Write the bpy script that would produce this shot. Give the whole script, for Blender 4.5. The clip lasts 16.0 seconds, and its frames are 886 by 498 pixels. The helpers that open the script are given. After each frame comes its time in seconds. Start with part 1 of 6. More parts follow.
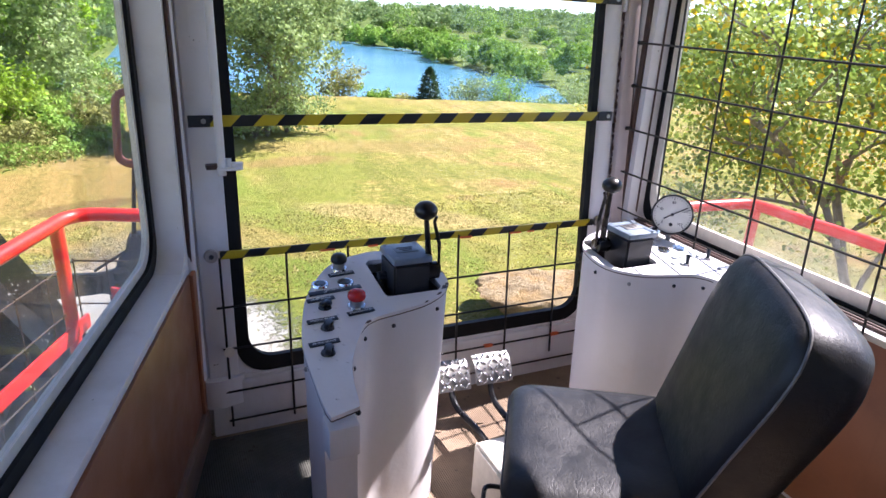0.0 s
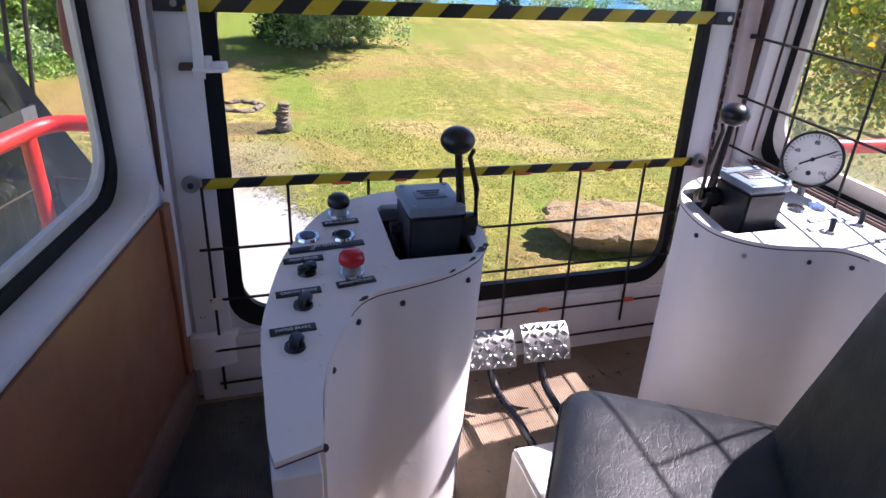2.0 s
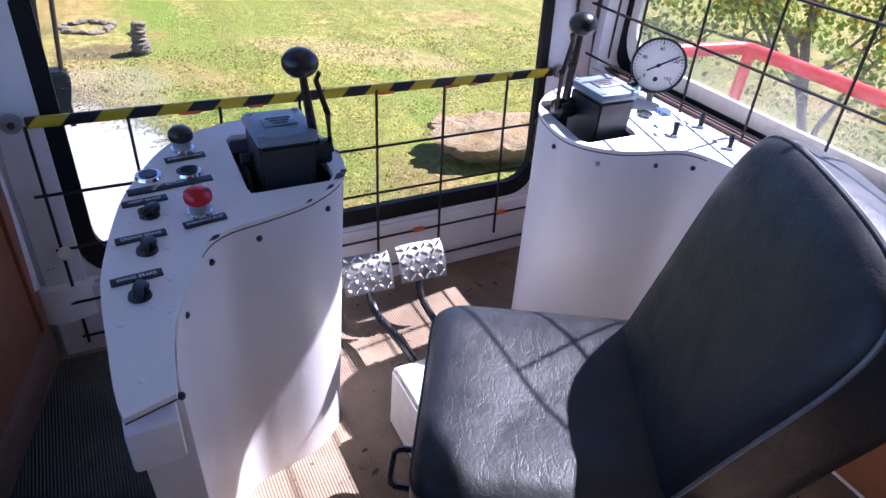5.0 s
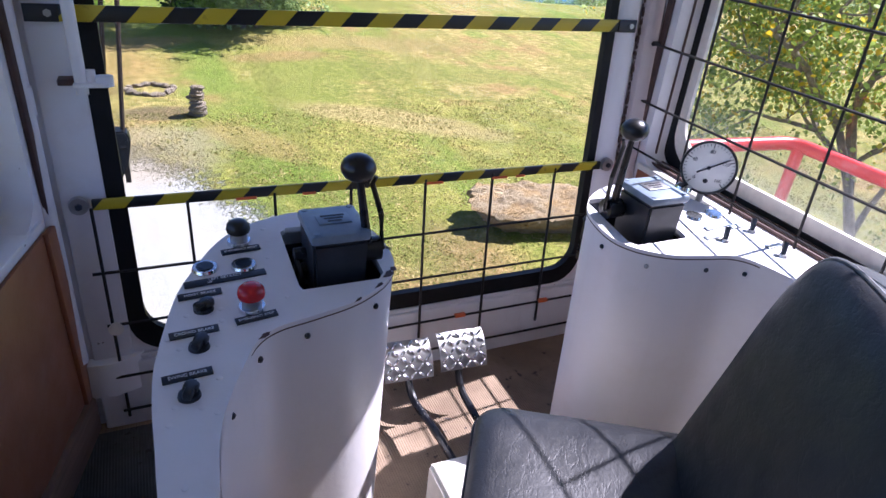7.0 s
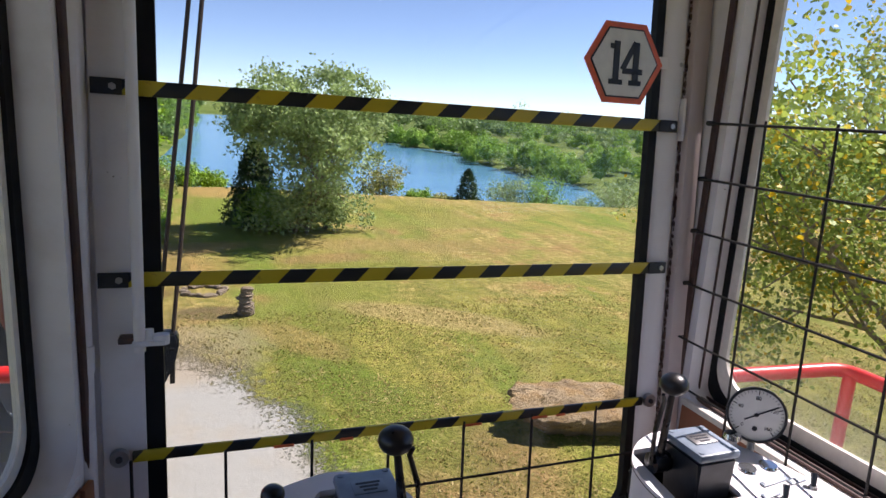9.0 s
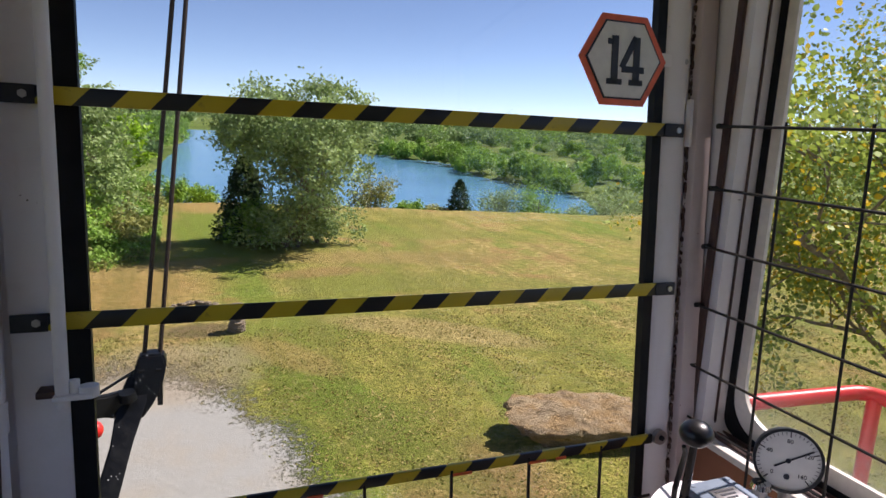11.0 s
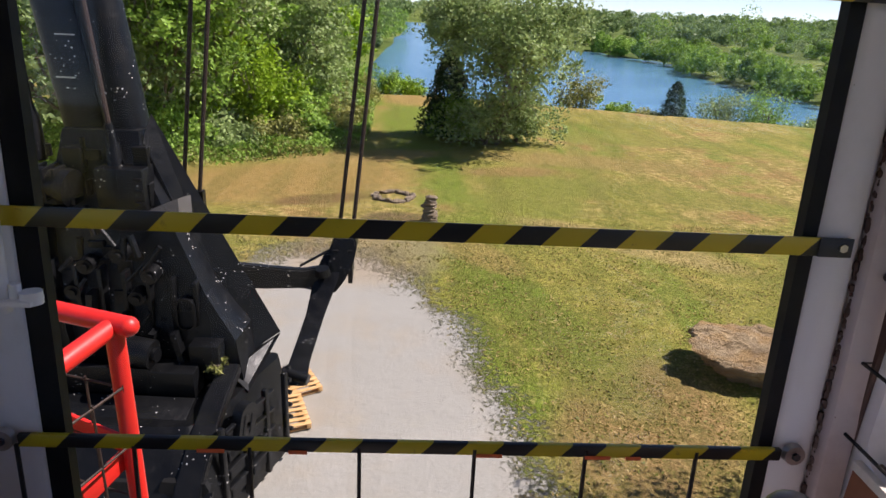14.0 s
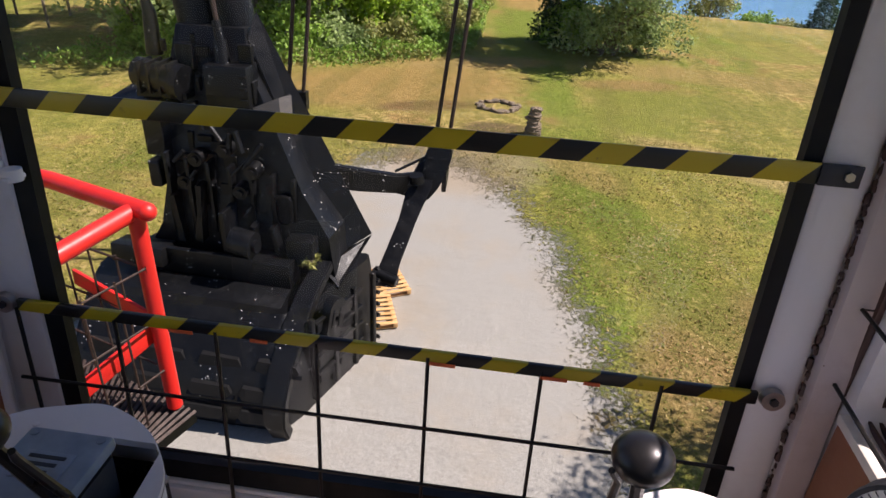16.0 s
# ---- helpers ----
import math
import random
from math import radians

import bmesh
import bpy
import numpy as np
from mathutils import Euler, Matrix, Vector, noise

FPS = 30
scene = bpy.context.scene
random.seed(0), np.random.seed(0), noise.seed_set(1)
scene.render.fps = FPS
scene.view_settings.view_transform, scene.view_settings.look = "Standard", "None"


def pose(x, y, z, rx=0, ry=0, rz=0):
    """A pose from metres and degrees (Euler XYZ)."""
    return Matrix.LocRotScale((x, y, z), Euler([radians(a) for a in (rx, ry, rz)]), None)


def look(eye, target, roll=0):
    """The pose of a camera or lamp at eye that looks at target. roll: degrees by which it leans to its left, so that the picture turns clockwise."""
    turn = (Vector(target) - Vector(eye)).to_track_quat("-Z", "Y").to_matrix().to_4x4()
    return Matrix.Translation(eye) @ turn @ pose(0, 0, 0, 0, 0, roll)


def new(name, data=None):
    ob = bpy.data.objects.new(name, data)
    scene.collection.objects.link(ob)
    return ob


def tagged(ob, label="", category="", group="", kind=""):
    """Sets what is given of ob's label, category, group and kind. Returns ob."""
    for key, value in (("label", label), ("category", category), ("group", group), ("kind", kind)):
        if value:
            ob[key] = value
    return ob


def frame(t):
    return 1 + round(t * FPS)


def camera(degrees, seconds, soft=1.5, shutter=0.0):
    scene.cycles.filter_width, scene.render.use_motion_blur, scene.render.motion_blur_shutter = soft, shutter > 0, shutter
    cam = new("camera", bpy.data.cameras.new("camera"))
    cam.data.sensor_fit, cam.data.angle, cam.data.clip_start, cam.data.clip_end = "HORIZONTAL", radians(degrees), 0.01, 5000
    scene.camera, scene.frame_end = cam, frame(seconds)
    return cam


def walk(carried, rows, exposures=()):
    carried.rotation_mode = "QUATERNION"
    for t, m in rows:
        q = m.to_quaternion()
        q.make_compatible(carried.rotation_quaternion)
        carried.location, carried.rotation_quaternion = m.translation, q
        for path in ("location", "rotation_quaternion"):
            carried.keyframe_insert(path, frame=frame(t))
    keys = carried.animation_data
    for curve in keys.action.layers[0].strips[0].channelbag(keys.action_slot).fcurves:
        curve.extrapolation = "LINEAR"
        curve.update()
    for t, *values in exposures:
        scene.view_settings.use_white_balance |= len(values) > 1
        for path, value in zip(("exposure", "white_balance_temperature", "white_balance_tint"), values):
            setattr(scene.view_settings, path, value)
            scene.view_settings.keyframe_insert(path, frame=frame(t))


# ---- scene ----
cam = camera(69.6, 16.0)
PATH = [
    (0, (-0.132, -2.02, 1.424), (0.655, -0.32, 0.722), 3.0),
    (0.5, (-0.053, -1.923, 1.398), (0.631, -0.19, 0.672), 3.0),
    (1, (0.036, -1.829, 1.366), (0.631, -0.083, 0.594), 3.1),
    (1.5, (0.088, -1.697, 1.33), (0.647, 0.024, 0.479), 3.3),
    (2, (0.125, -1.594, 1.294), (0.69, 0.08, 0.357), 3.8),
    (2.5, (0.174, -1.575, 1.295), (0.812, 0.028, 0.282), 4.1),
    (3, (0.186, -1.587, 1.305), (0.923, -0.065, 0.236), 4.5),
    (3.5, (0.186, -1.595, 1.303), (0.985, -0.134, 0.194), 4.8),
    (4, (0.186, -1.601, 1.301), (1.017, -0.173, 0.174), 5.2),
    (4.2, (0.185, -1.601, 1.301), (1.026, -0.181, 0.17), 5.4),
    (6.3, (0.191, -1.589, 1.309), (0.993, -0.136, 0.193), 6.0),
    (6.5, (0.187, -1.581, 1.315), (0.982, -0.098, 0.233), 5.9),
    (7, (0.177, -1.554, 1.359), (0.948, 0.015, 0.389), 5.7),
    (7.5, (0.17, -1.537, 1.405), (0.915, 0.125, 0.58), 5.3),
    (7.9, (0.165, -1.524, 1.458), (0.899, 0.191, 0.738), 5.0),
    (8, (0.17, -1.53, 1.446), (0.896, 0.209, 0.776), 4.8),
    (8.5, (0.179, -1.528, 1.48), (0.887, 0.268, 0.958), 4.2),
    (9, (0.182, -1.528, 1.49), (0.881, 0.298, 1.072), 3.6),
    (9.2, (0.184, -1.526, 1.496), (0.888, 0.302, 1.093), 3.4),
    (11.3, (0.33, -1.266, 1.471), (1.048, 0.56, 1.087), 2.5),
    (11.5, (0.363, -1.212, 1.462), (1.07, 0.616, 1.061), 2.3),
    (12, (0.427, -1.078, 1.449), (1.091, 0.754, 1.0), 2.3),
    (12.5, (0.475, -1.027, 1.456), (1.035, 0.825, 0.948), 2.4),
    (13, (0.579, -1.047, 1.467), (0.952, 0.834, 0.9), 2.8),
    (13.5, (0.671, -1.069, 1.458), (0.879, 0.816, 0.821), 3.0),
    (14, (0.709, -1.018, 1.434), (0.827, 0.848, 0.725), 3.0),
    (14.5, (0.752, -0.996, 1.429), (0.776, 0.846, 0.649), 3.2),
    (15, (0.836, -0.988, 1.427), (0.756, 0.818, 0.569), 3.2),
    (15.5, (0.908, -0.986, 1.418), (0.758, 0.784, 0.498), 3.1),
    (16, (0.972, -0.973, 1.419), (0.785, 0.764, 0.446), 2.9),
]
walk(cam, [(t, look(eye, target, roll)) for t, eye, target, roll in PATH],
     [(0, 1.82, 6100, 26), (2, 1.70, 6000, 30), (4.2, 1.84, 5400, 30), (6.5, 1.76, 5450, 29), (8, 1.20, 6150, 26), (9, 0.96, 6450, 25), (12.5, 0.70, 6550, 27), (16, 0.78, 6750, 29)])
# ---------------------------------------------------------------- world and light
SUN = Vector((0.62, 0.085, 0.78)).normalized()
wd = bpy.data.worlds.new("sky")
scene.world = wd
wd.use_nodes = True
wn, wl = wd.node_tree.nodes, wd.node_tree.links
sky = wn.new("ShaderNodeTexSky")
sky.sky_type = "NISHITA"
sky.sun_disc = False
sky.sun_elevation = math.asin(SUN.z)
sky.sun_rotation = math.atan2(SUN.x, SUN.y)
sky.altitude = 900
sky.air_density, sky.dust_density, sky.ozone_density = 0.55, 0.0, 1.1
wn["Background"].inputs["Strength"].default_value = 0.094
wl.new(sky.outputs["Color"], wn["Background"].inputs["Color"])
sun = new("sun", bpy.data.lights.new("sun", "SUN"))
sun.data.energy, sun.data.angle, sun.data.color = 4.9, radians(0.53), (1.0, 0.95, 0.87)
sun.matrix_world = look((30, 15, 45), Vector((30, 15, 45)) - SUN)

# ---------------------------------------------------------------- node materials


class Nodes:
    def __init__(self, name):
        self.mat = bpy.data.materials.new(name)
        self.mat.use_nodes = True
        self.t = self.mat.node_tree
        self.b = self.t.nodes["Principled BSDF"]

    def n(self, kind):
        return self.t.nodes.new(kind)

    def link(self, a, b):
        self.t.links.new(a, b)

    def coords(self, scale=(1, 1, 1), source="Object"):
        if source == "Position":
            src = self.n("ShaderNodeNewGeometry").outputs["Position"]
        else:
            src = self.n("ShaderNodeTexCoord").outputs[source]
        m = self.n("ShaderNodeMapping")
        m.inputs["Scale"].default_value = scale
        self.link(src, m.inputs["Vector"])
        return m.outputs["Vector"]

    def noise(self, vec, scale, detail=4, rough=0.55):
        x = self.n("ShaderNodeTexNoise")
        x.inputs["Scale"].default_value, x.inputs["Detail"].default_value, x.inputs["Roughness"].default_value = scale, detail, rough
        self.link(vec, x.inputs["Vector"])
        return x.outputs["Fac"]

    def ramp(self, fac, *stops):
        r = self.n("ShaderNodeValToRGB")
        els = r.color_ramp.elements
        while len(els) < len(stops):
            els.new(0.5)
        for e, (p, c) in zip(els, stops):
            e.position = p
            e.color = (*c, 1) if len(c) == 3 else c
        self.link(fac, r.inputs["Fac"])
        return r.outputs["Color"]

    def step(self, fac, lo, hi):
        r = self.n("ShaderNodeMapRange")
        r.inputs["From Min"].default_value, r.inputs["From Max"].default_value = lo, hi
        r.interpolation_type = "SMOOTHSTEP"
        self.link(fac, r.inputs["Value"])
        return r.outputs["Result"]

    def mix(self, fac, a, b, mode="MIX"):
        x = self.n("ShaderNodeMix")
        x.data_type, x.blend_type = "RGBA", mode
        for sock, v in ((x.inputs[0], fac), (x.inputs[6], a), (x.inputs[7], b)):
            if hasattr(v, "is_linked"):
                self.link(v, sock)
            else:
                sock.default_value = (*v, 1) if isinstance(v, tuple) else v
        return x.outputs[2]

    def math(self, op, a, b=0.0):
        x = self.n("ShaderNodeMath")
        x.operation = op
        for sock, v in ((x.inputs[0], a), (x.inputs[1], b)):
            if hasattr(v, "is_linked"):
                self.link(v, sock)
            else:
                sock.default_value = v
        return x.outputs[0]

    def bump(self, height, strength=0.3, distance=0.01):
        x = self.n("ShaderNodeBump")
        x.inputs["Strength"].default_value, x.inputs["Distance"].default_value = strength, distance
        self.link(height, x.inputs["Height"])
        self.link(x.outputs["Normal"], self.b.inputs["Normal"])

    def out(self, color=None, rough=0.5, metal=0.0, spec=None):
        if color is not None:
            if hasattr(color, "is_linked"):
                self.link(color, self.b.inputs["Base Color"])
            else:
                self.b.inputs["Base Color"].default_value = (*color, 1)
        if hasattr(rough, "is_linked"):
            self.link(rough, self.b.inputs["Roughness"])
        else:
            self.b.inputs["Roughness"].default_value = rough
        self.b.inputs["Metallic"].default_value = metal
        if spec is not None:
            self.b.inputs["Specular IOR Level"].default_value = spec
        return self.mat


def painted(name, color, dirt, chip=None, rough=0.4, grain=60.0, amount=0.5, chips=0.70):
    """Old paint: cloudy stains, streaks, and chips down to the primer."""
    k = Nodes(name)
    v = k.coords(source="Position")
    stains = k.step(k.noise(v, 5.0, 6, 0.65), 0.45, 0.8)
    streak = k.step(k.noise(k.coords((22, 22, 1.5), "Position"), 1.0, 3), 0.55, 0.8)
    c = k.mix(k.math("MULTIPLY", stains, amount), color, dirt)
    c = k.mix(k.math("MULTIPLY", streak, amount * 0.5), c, dirt)
    h = k.noise(v, grain, 3)
    if chip:
        worn = k.step(k.noise(v, 34.0, 3, 0.6), chips, chips + 0.02)
        c = k.mix(worn, c, chip)
    k.bump(h, 0.12, 0.004)
    return k.out(c, k.ramp(k.noise(v, 9.0), (0.3, (rough,) * 3), (0.7, (rough + 0.2,) * 3)))


def plain(name, color, rough=0.5, metal=0.0, vary=0.25, scale=30.0, relief=0.1, spec=None):
    k = Nodes(name)
    v = k.coords(source="Position")
    f = k.noise(v, scale, 4)
    dark = tuple(x * (1 - vary) for x in color)
    lite = tuple(min(1, x * (1 + vary)) for x in color)
    k.bump(f, relief, 0.004)
    return k.out(k.ramp(f, (0.3, dark), (0.7, lite)), k.ramp(k.noise(v, scale * 0.3), (0.3, (rough * 0.85,) * 3), (0.7, (min(1, rough * 1.2),) * 3)), metal, spec)


WHITE = painted("white_paint", (0.76, 0.74, 0.75), (0.50, 0.45, 0.41), (0.10, 0.07, 0.05), 0.38, amount=0.45, chips=0.735)
WHITE_CLEAN = painted("console_white_paint", (0.80, 0.78, 0.79), (0.62, 0.57, 0.52), (0.05, 0.045, 0.04), 0.33, amount=0.3, chips=0.755)
RUBBER = plain("black_rubber", (0.006, 0.006, 0.0065), 0.6, vary=0.3, spec=0.3)
BROWN = painted("brown_painted_hardboard", (0.30, 0.118, 0.058), (0.17, 0.068, 0.04), (0.5, 0.42, 0.36), 0.35, 90, 0.5, 0.78)
DARKBROWN = plain("dark_brown_strip", (0.06, 0.028, 0.022), 0.5)
WIRE = plain("dark_steel_wire", (0.02, 0.018, 0.017), 0.5, 0.3)
STEEL = plain("bare_steel", (0.42, 0.41, 0.40), 0.35, 0.9, 0.15)
CHROME = plain("chrome", (0.75, 0.75, 0.76), 0.14, 1.0, 0.05)
BLACKPL = plain("black_plastic", (0.012, 0.012, 0.014), 0.28, vary=0.15)
CHARCOAL = plain("charcoal_enamel", (0.026, 0.028, 0.032), 0.36, vary=0.2, relief=0.2)
GREYTOP = plain("worn_grey_enamel", (0.20, 0.25, 0.31), 0.4, vary=0.15)
PLATE = plain("black_label_plate", (0.02, 0.022, 0.028), 0.35)
INK = plain("label_white", (0.75, 0.75, 0.75), 0.5, vary=0.05)
BLACKINK = plain("sign_black", (0.02, 0.022, 0.03), 0.5)
SIGNFACE = plain("sign_face", (0.66, 0.66, 0.62), 0.45, vary=0.08)
SIGNRED = plain("sign_orange_red", (0.72, 0.12, 0.03), 0.42, vary=0.15)
REDCAP = plain("red_mushroom_plastic", (0.55, 0.015, 0.02), 0.25, vary=0.15)
REDRAIL = painted("red_rail_paint", (0.72, 0.025, 0.018), (0.38, 0.02, 0.015), (0.75, 0.55, 0.5), 0.28, amount=0.5, chips=0.76)
OXIDE = painted("brown_red_primer", (0.26, 0.085, 0.06), (0.15, 0.06, 0.05), None, 0.5)
ORANGE = plain("orange_tape", (0.75, 0.14, 0.04), 0.5)
CREAM = plain("cream_enamel", (0.74, 0.70, 0.62), 0.35, vary=0.1)
DIAL = plain("dial_face", (0.78, 0.78, 0.75), 0.4, vary=0.05)
PIPING = plain("grey_piping", (0.16, 0.16, 0.165), 0.4)
RUST = plain("rusty_steel_rope", (0.045, 0.028, 0.022), 0.6, 0.3, 0.5, 60)
WOODNEW = plain("pine_boards", (0.62, 0.36, 0.14), 0.6, vary=0.25, scale=12)


def hazard_tape():
    k = Nodes("yellow_black_tape")
    sep = k.n("ShaderNodeSeparateXYZ")
    k.link(k.coords(), sep.inputs[0])
    x = k.math("ADD", sep.outputs["X"], k.math("MULTIPLY", sep.outputs["Z"], -0.95))
    saw = k.math("FRACT", k.math("ADD", k.math("MULTIPLY", x, 1 / 0.1335), 10.3))
    stripe = k.step(saw, 0.485, 0.50)
    scuff = k.step(k.noise(k.coords(), 35.0, 5, 0.7), 0.60, 0.72)
    yellow = k.mix(k.math("MULTIPLY", scuff, 0.7), (0.52, 0.40, 0.012), (0.20, 0.15, 0.02))
    black = k.mix(k.math("MULTIPLY", scuff, 0.5), (0.008, 0.008, 0.008), (0.04, 0.035, 0.03))
    k.bump(k.noise(k.coords(), 80.0), 0.1, 0.003)
    return k.out(k.mix(stripe, black, yellow), 0.42)


TAPE = hazard_tape()


def vinyl():
    k = Nodes("black_vinyl")
    v = k.coords()
    w = k.noise(v, 16.0, 6, 0.7)
    vo = k.n("ShaderNodeTexVoronoi")
    vo.feature = "DISTANCE_TO_EDGE"
    vo.inputs["Scale"].default_value = 55
    k.link(v, vo.inputs["Vector"])
    crease = k.math("ADD", k.math("MULTIPLY", w, 1.0), k.math("MULTIPLY", k.step(vo.outputs["Distance"], 0.0, 0.1), 0.02))
    folds = k.noise(k.coords((1, 2.6, 1.6)), 9.0, 5, 0.6)
    crease = k.math("ADD", crease, k.math("MULTIPLY", k.step(k.math("ABSOLUTE", k.math("ADD", folds, -0.5)), 0.0, 0.035), 0.10))
    k.bump(crease, 0.22, 0.010)
    return k.out(k.ramp(k.noise(v, 6.0, 5), (0.3, (0.008, 0.009, 0.011)), (0.7, (0.018, 0.019, 0.023))),
                 k.ramp(k.noise(v, 20.0, 5), (0.3, (0.38,) * 3), (0.7, (0.56,) * 3)), spec=0.5)


VINYL = vinyl()


def floor_mat(name, dark, light):
    k = Nodes(name)
    v = k.coords(source="Position")
    wv = k.n("ShaderNodeTexWave")
    wv.wave_type, wv.bands_direction = "BANDS", "X"
    wv.inputs["Scale"].default_value = 45
    k.link(v, wv.inputs["Vector"])
    dust = k.step(k.noise(v, 4.0, 6, 0.65), 0.35, 0.75)
    c = k.mix(dust, dark, light)
    c = k.mix(k.step(k.noise(v, 30.0, 3), 0.66, 0.70), c, (0.05, 0.035, 0.03))
    k.bump(wv.outputs["Fac"], 0.5, 0.004)
    return k.out(c, 0.75)


FLOOR = floor_mat("ribbed_brown_floor_mat", (0.17, 0.115, 0.072), (0.31, 0.225, 0.15))
DARKMAT = floor_mat("dark_rubber_mat", (0.045, 0.046, 0.038), (0.10, 0.096, 0.08))


def wood(name, a, b, scale=3.0):
    k = Nodes(name)
    v = k.coords((2, 2, 20), "Position")
    f = k.noise(v, scale, 5, 0.6)
    k.bump(f, 0.2, 0.003)
    return k.out(k.ramp(f, (0.3, a), (0.7, b)), 0.6)


BASEWOOD = wood("stained_baseboard", (0.13, 0.07, 0.045), (0.24, 0.15, 0.10))
PALLET = wood("pallet_boards", (0.52, 0.28, 0.10), (0.70, 0.44, 0.20))


def speckled_black():
    k = Nodes("black_paint_with_droppings")
    v = k.coords(source="Position")
    vo = k.n("ShaderNodeTexVoronoi")
    vo.inputs["Scale"].default_value = 13.0
    k.link(v, vo.inputs["Vector"])
    spot = k.math("LESS_THAN", vo.outputs["Distance"], k.math("MULTIPLY", k.step(k.noise(v, 2.3), 0.42, 0.7), 0.20))
    drip = k.step(k.noise(k.coords((9, 9, 1.1), "Position"), 1.0, 5, 0.7), 0.62, 0.72)
    c = k.mix(k.math("MULTIPLY", drip, 0.35), (0.004, 0.0043, 0.005), (0.04, 0.038, 0.036))
    c = k.mix(spot, c, (0.55, 0.54, 0.52))
    k.bump(k.noise(v, 7.0, 6, 0.65), 0.35, 0.03)
    return k.out(c, k.ramp(k.noise(v, 3.0, 5), (0.3, (0.30,) * 3), (0.7, (0.55,) * 3)), 0.0, 0.30)


BLACKSTEEL = speckled_black()


def glass(name, dirt=0.03, low=0.0):
    k = Nodes(name)
    tr = k.n("ShaderNodeBsdfTransparent")
    tr.inputs["Color"].default_value = (0.94, 0.97, 0.96, 1)
    gl = k.n("ShaderNodeBsdfGlossy")
    gl.inputs["Roughness"].default_value = 0.01
    lw = k.n("ShaderNodeLayerWeight")
    lw.inputs["Blend"].default_value = 0.5
    shine = k.math("ADD", k.math("MULTIPLY", k.math("POWER", lw.outputs["Facing"], 5.0), 0.45), 0.018)
    df = k.n("ShaderNodeBsdfDiffuse")
    df.inputs["Color"].default_value = (0.8, 0.8, 0.78, 1)
    m1 = k.n("ShaderNodeMixShader")
    smear = k.step(k.noise(k.coords((1, 1, 1.6), "Position"), 3.2, 6, 0.65), 0.52, 0.85)
    if low:
        sp = k.n("ShaderNodeSeparateXYZ")
        k.link(k.coords(source="Position"), sp.inputs[0])
        film = k.math("SUBTRACT", 1.0, k.step(k.math("ADD", sp.outputs["Z"], k.math("MULTIPLY", smear, 0.15)), 0.66, 1.0))
        smear = k.math("ADD", smear, k.math("MULTIPLY", film, low))
    k.link(k.math("MULTIPLY", smear, dirt), m1.inputs[0])
    k.link(tr.outputs[0], m1.inputs[1])
    k.link(df.outputs[0], m1.inputs[2])
    m2 = k.n("ShaderNodeMixShader")
    k.link(shine, m2.inputs[0])
    k.link(m1.outputs[0], m2.inputs[1])
    k.link(gl.outputs[0], m2.inputs[2])
    k.link(m2.outputs[0], k.t.nodes["Material Output"].inputs["Surface"])
    return k.mat


GLASS = glass("window_glass", 0.012)
DUSTYGLASS = glass("dusty_window_glass", 0.09, 2.2)


def leaves(name, dark, light, odd=None, odds=0.9):
    k = Nodes(name)
    r = k.n("ShaderNodeNewGeometry").outputs["Random Per Island"]
    c = k.ramp(r, (0.0, dark), (0.85, light))
    if odd:
        c = k.mix(k.math("GREATER_THAN", r, odds), c, odd)
    pos = k.coords(source="Position")
    c = k.mix(k.math("MULTIPLY", k.step(k.noise(pos, 0.5, 3), 0.45, 0.7), 0.8), c, tuple(min(1, x * 1.3) for x in light))
    c = k.mix(k.math("MULTIPLY", k.step(k.noise(pos, 0.11, 3), 0.45, 0.6), 0.3), c, tuple(x * 0.8 for x in dark))
    k.out(c, 0.5, spec=0.16)
    tl = k.n("ShaderNodeBsdfTranslucent")
    k.link(c, tl.inputs["Color"])
    mx = k.n("ShaderNodeMixShader")
    mx.inputs[0].default_value = 0.34
    k.link(k.b.outputs[0], mx.inputs[1])
    k.link(tl.outputs[0], mx.inputs[2])
    k.link(mx.outputs[0], k.t.nodes["Material Output"].inputs["Surface"])
    return k.mat


LEAF_GREY = leaves("grey_green_leaves", (0.140, 0.210, 0.072), (0.375, 0.475, 0.185))
LEAF_MID = leaves("mid_green_leaves", (0.116, 0.216, 0.034), (0.298, 0.470, 0.078))
LEAF_BRIGHT = leaves("bright_green_leaves", (0.152, 0.266, 0.015), (0.330, 0.493, 0.031))
LEAF_DARK = leaves("dark_green_needles", (0.016, 0.039, 0.016), (0.052, 0.098, 0.033))
LEAF_YELLOW = leaves("green_and_yellow_leaves", (0.135, 0.205, 0.035), (0.43, 0.52, 0.10), (0.80, 0.52, 0.02), 0.84)
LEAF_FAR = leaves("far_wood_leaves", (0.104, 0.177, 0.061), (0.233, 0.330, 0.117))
LEAF_DRY = leaves("dry_weed_leaves", (0.190, 0.216, 0.059), (0.406, 0.394, 0.131))
BARK = plain("grey_brown_bark", (0.20, 0.155, 0.115), 0.85, vary=0.45, scale=9, relief=0.6)


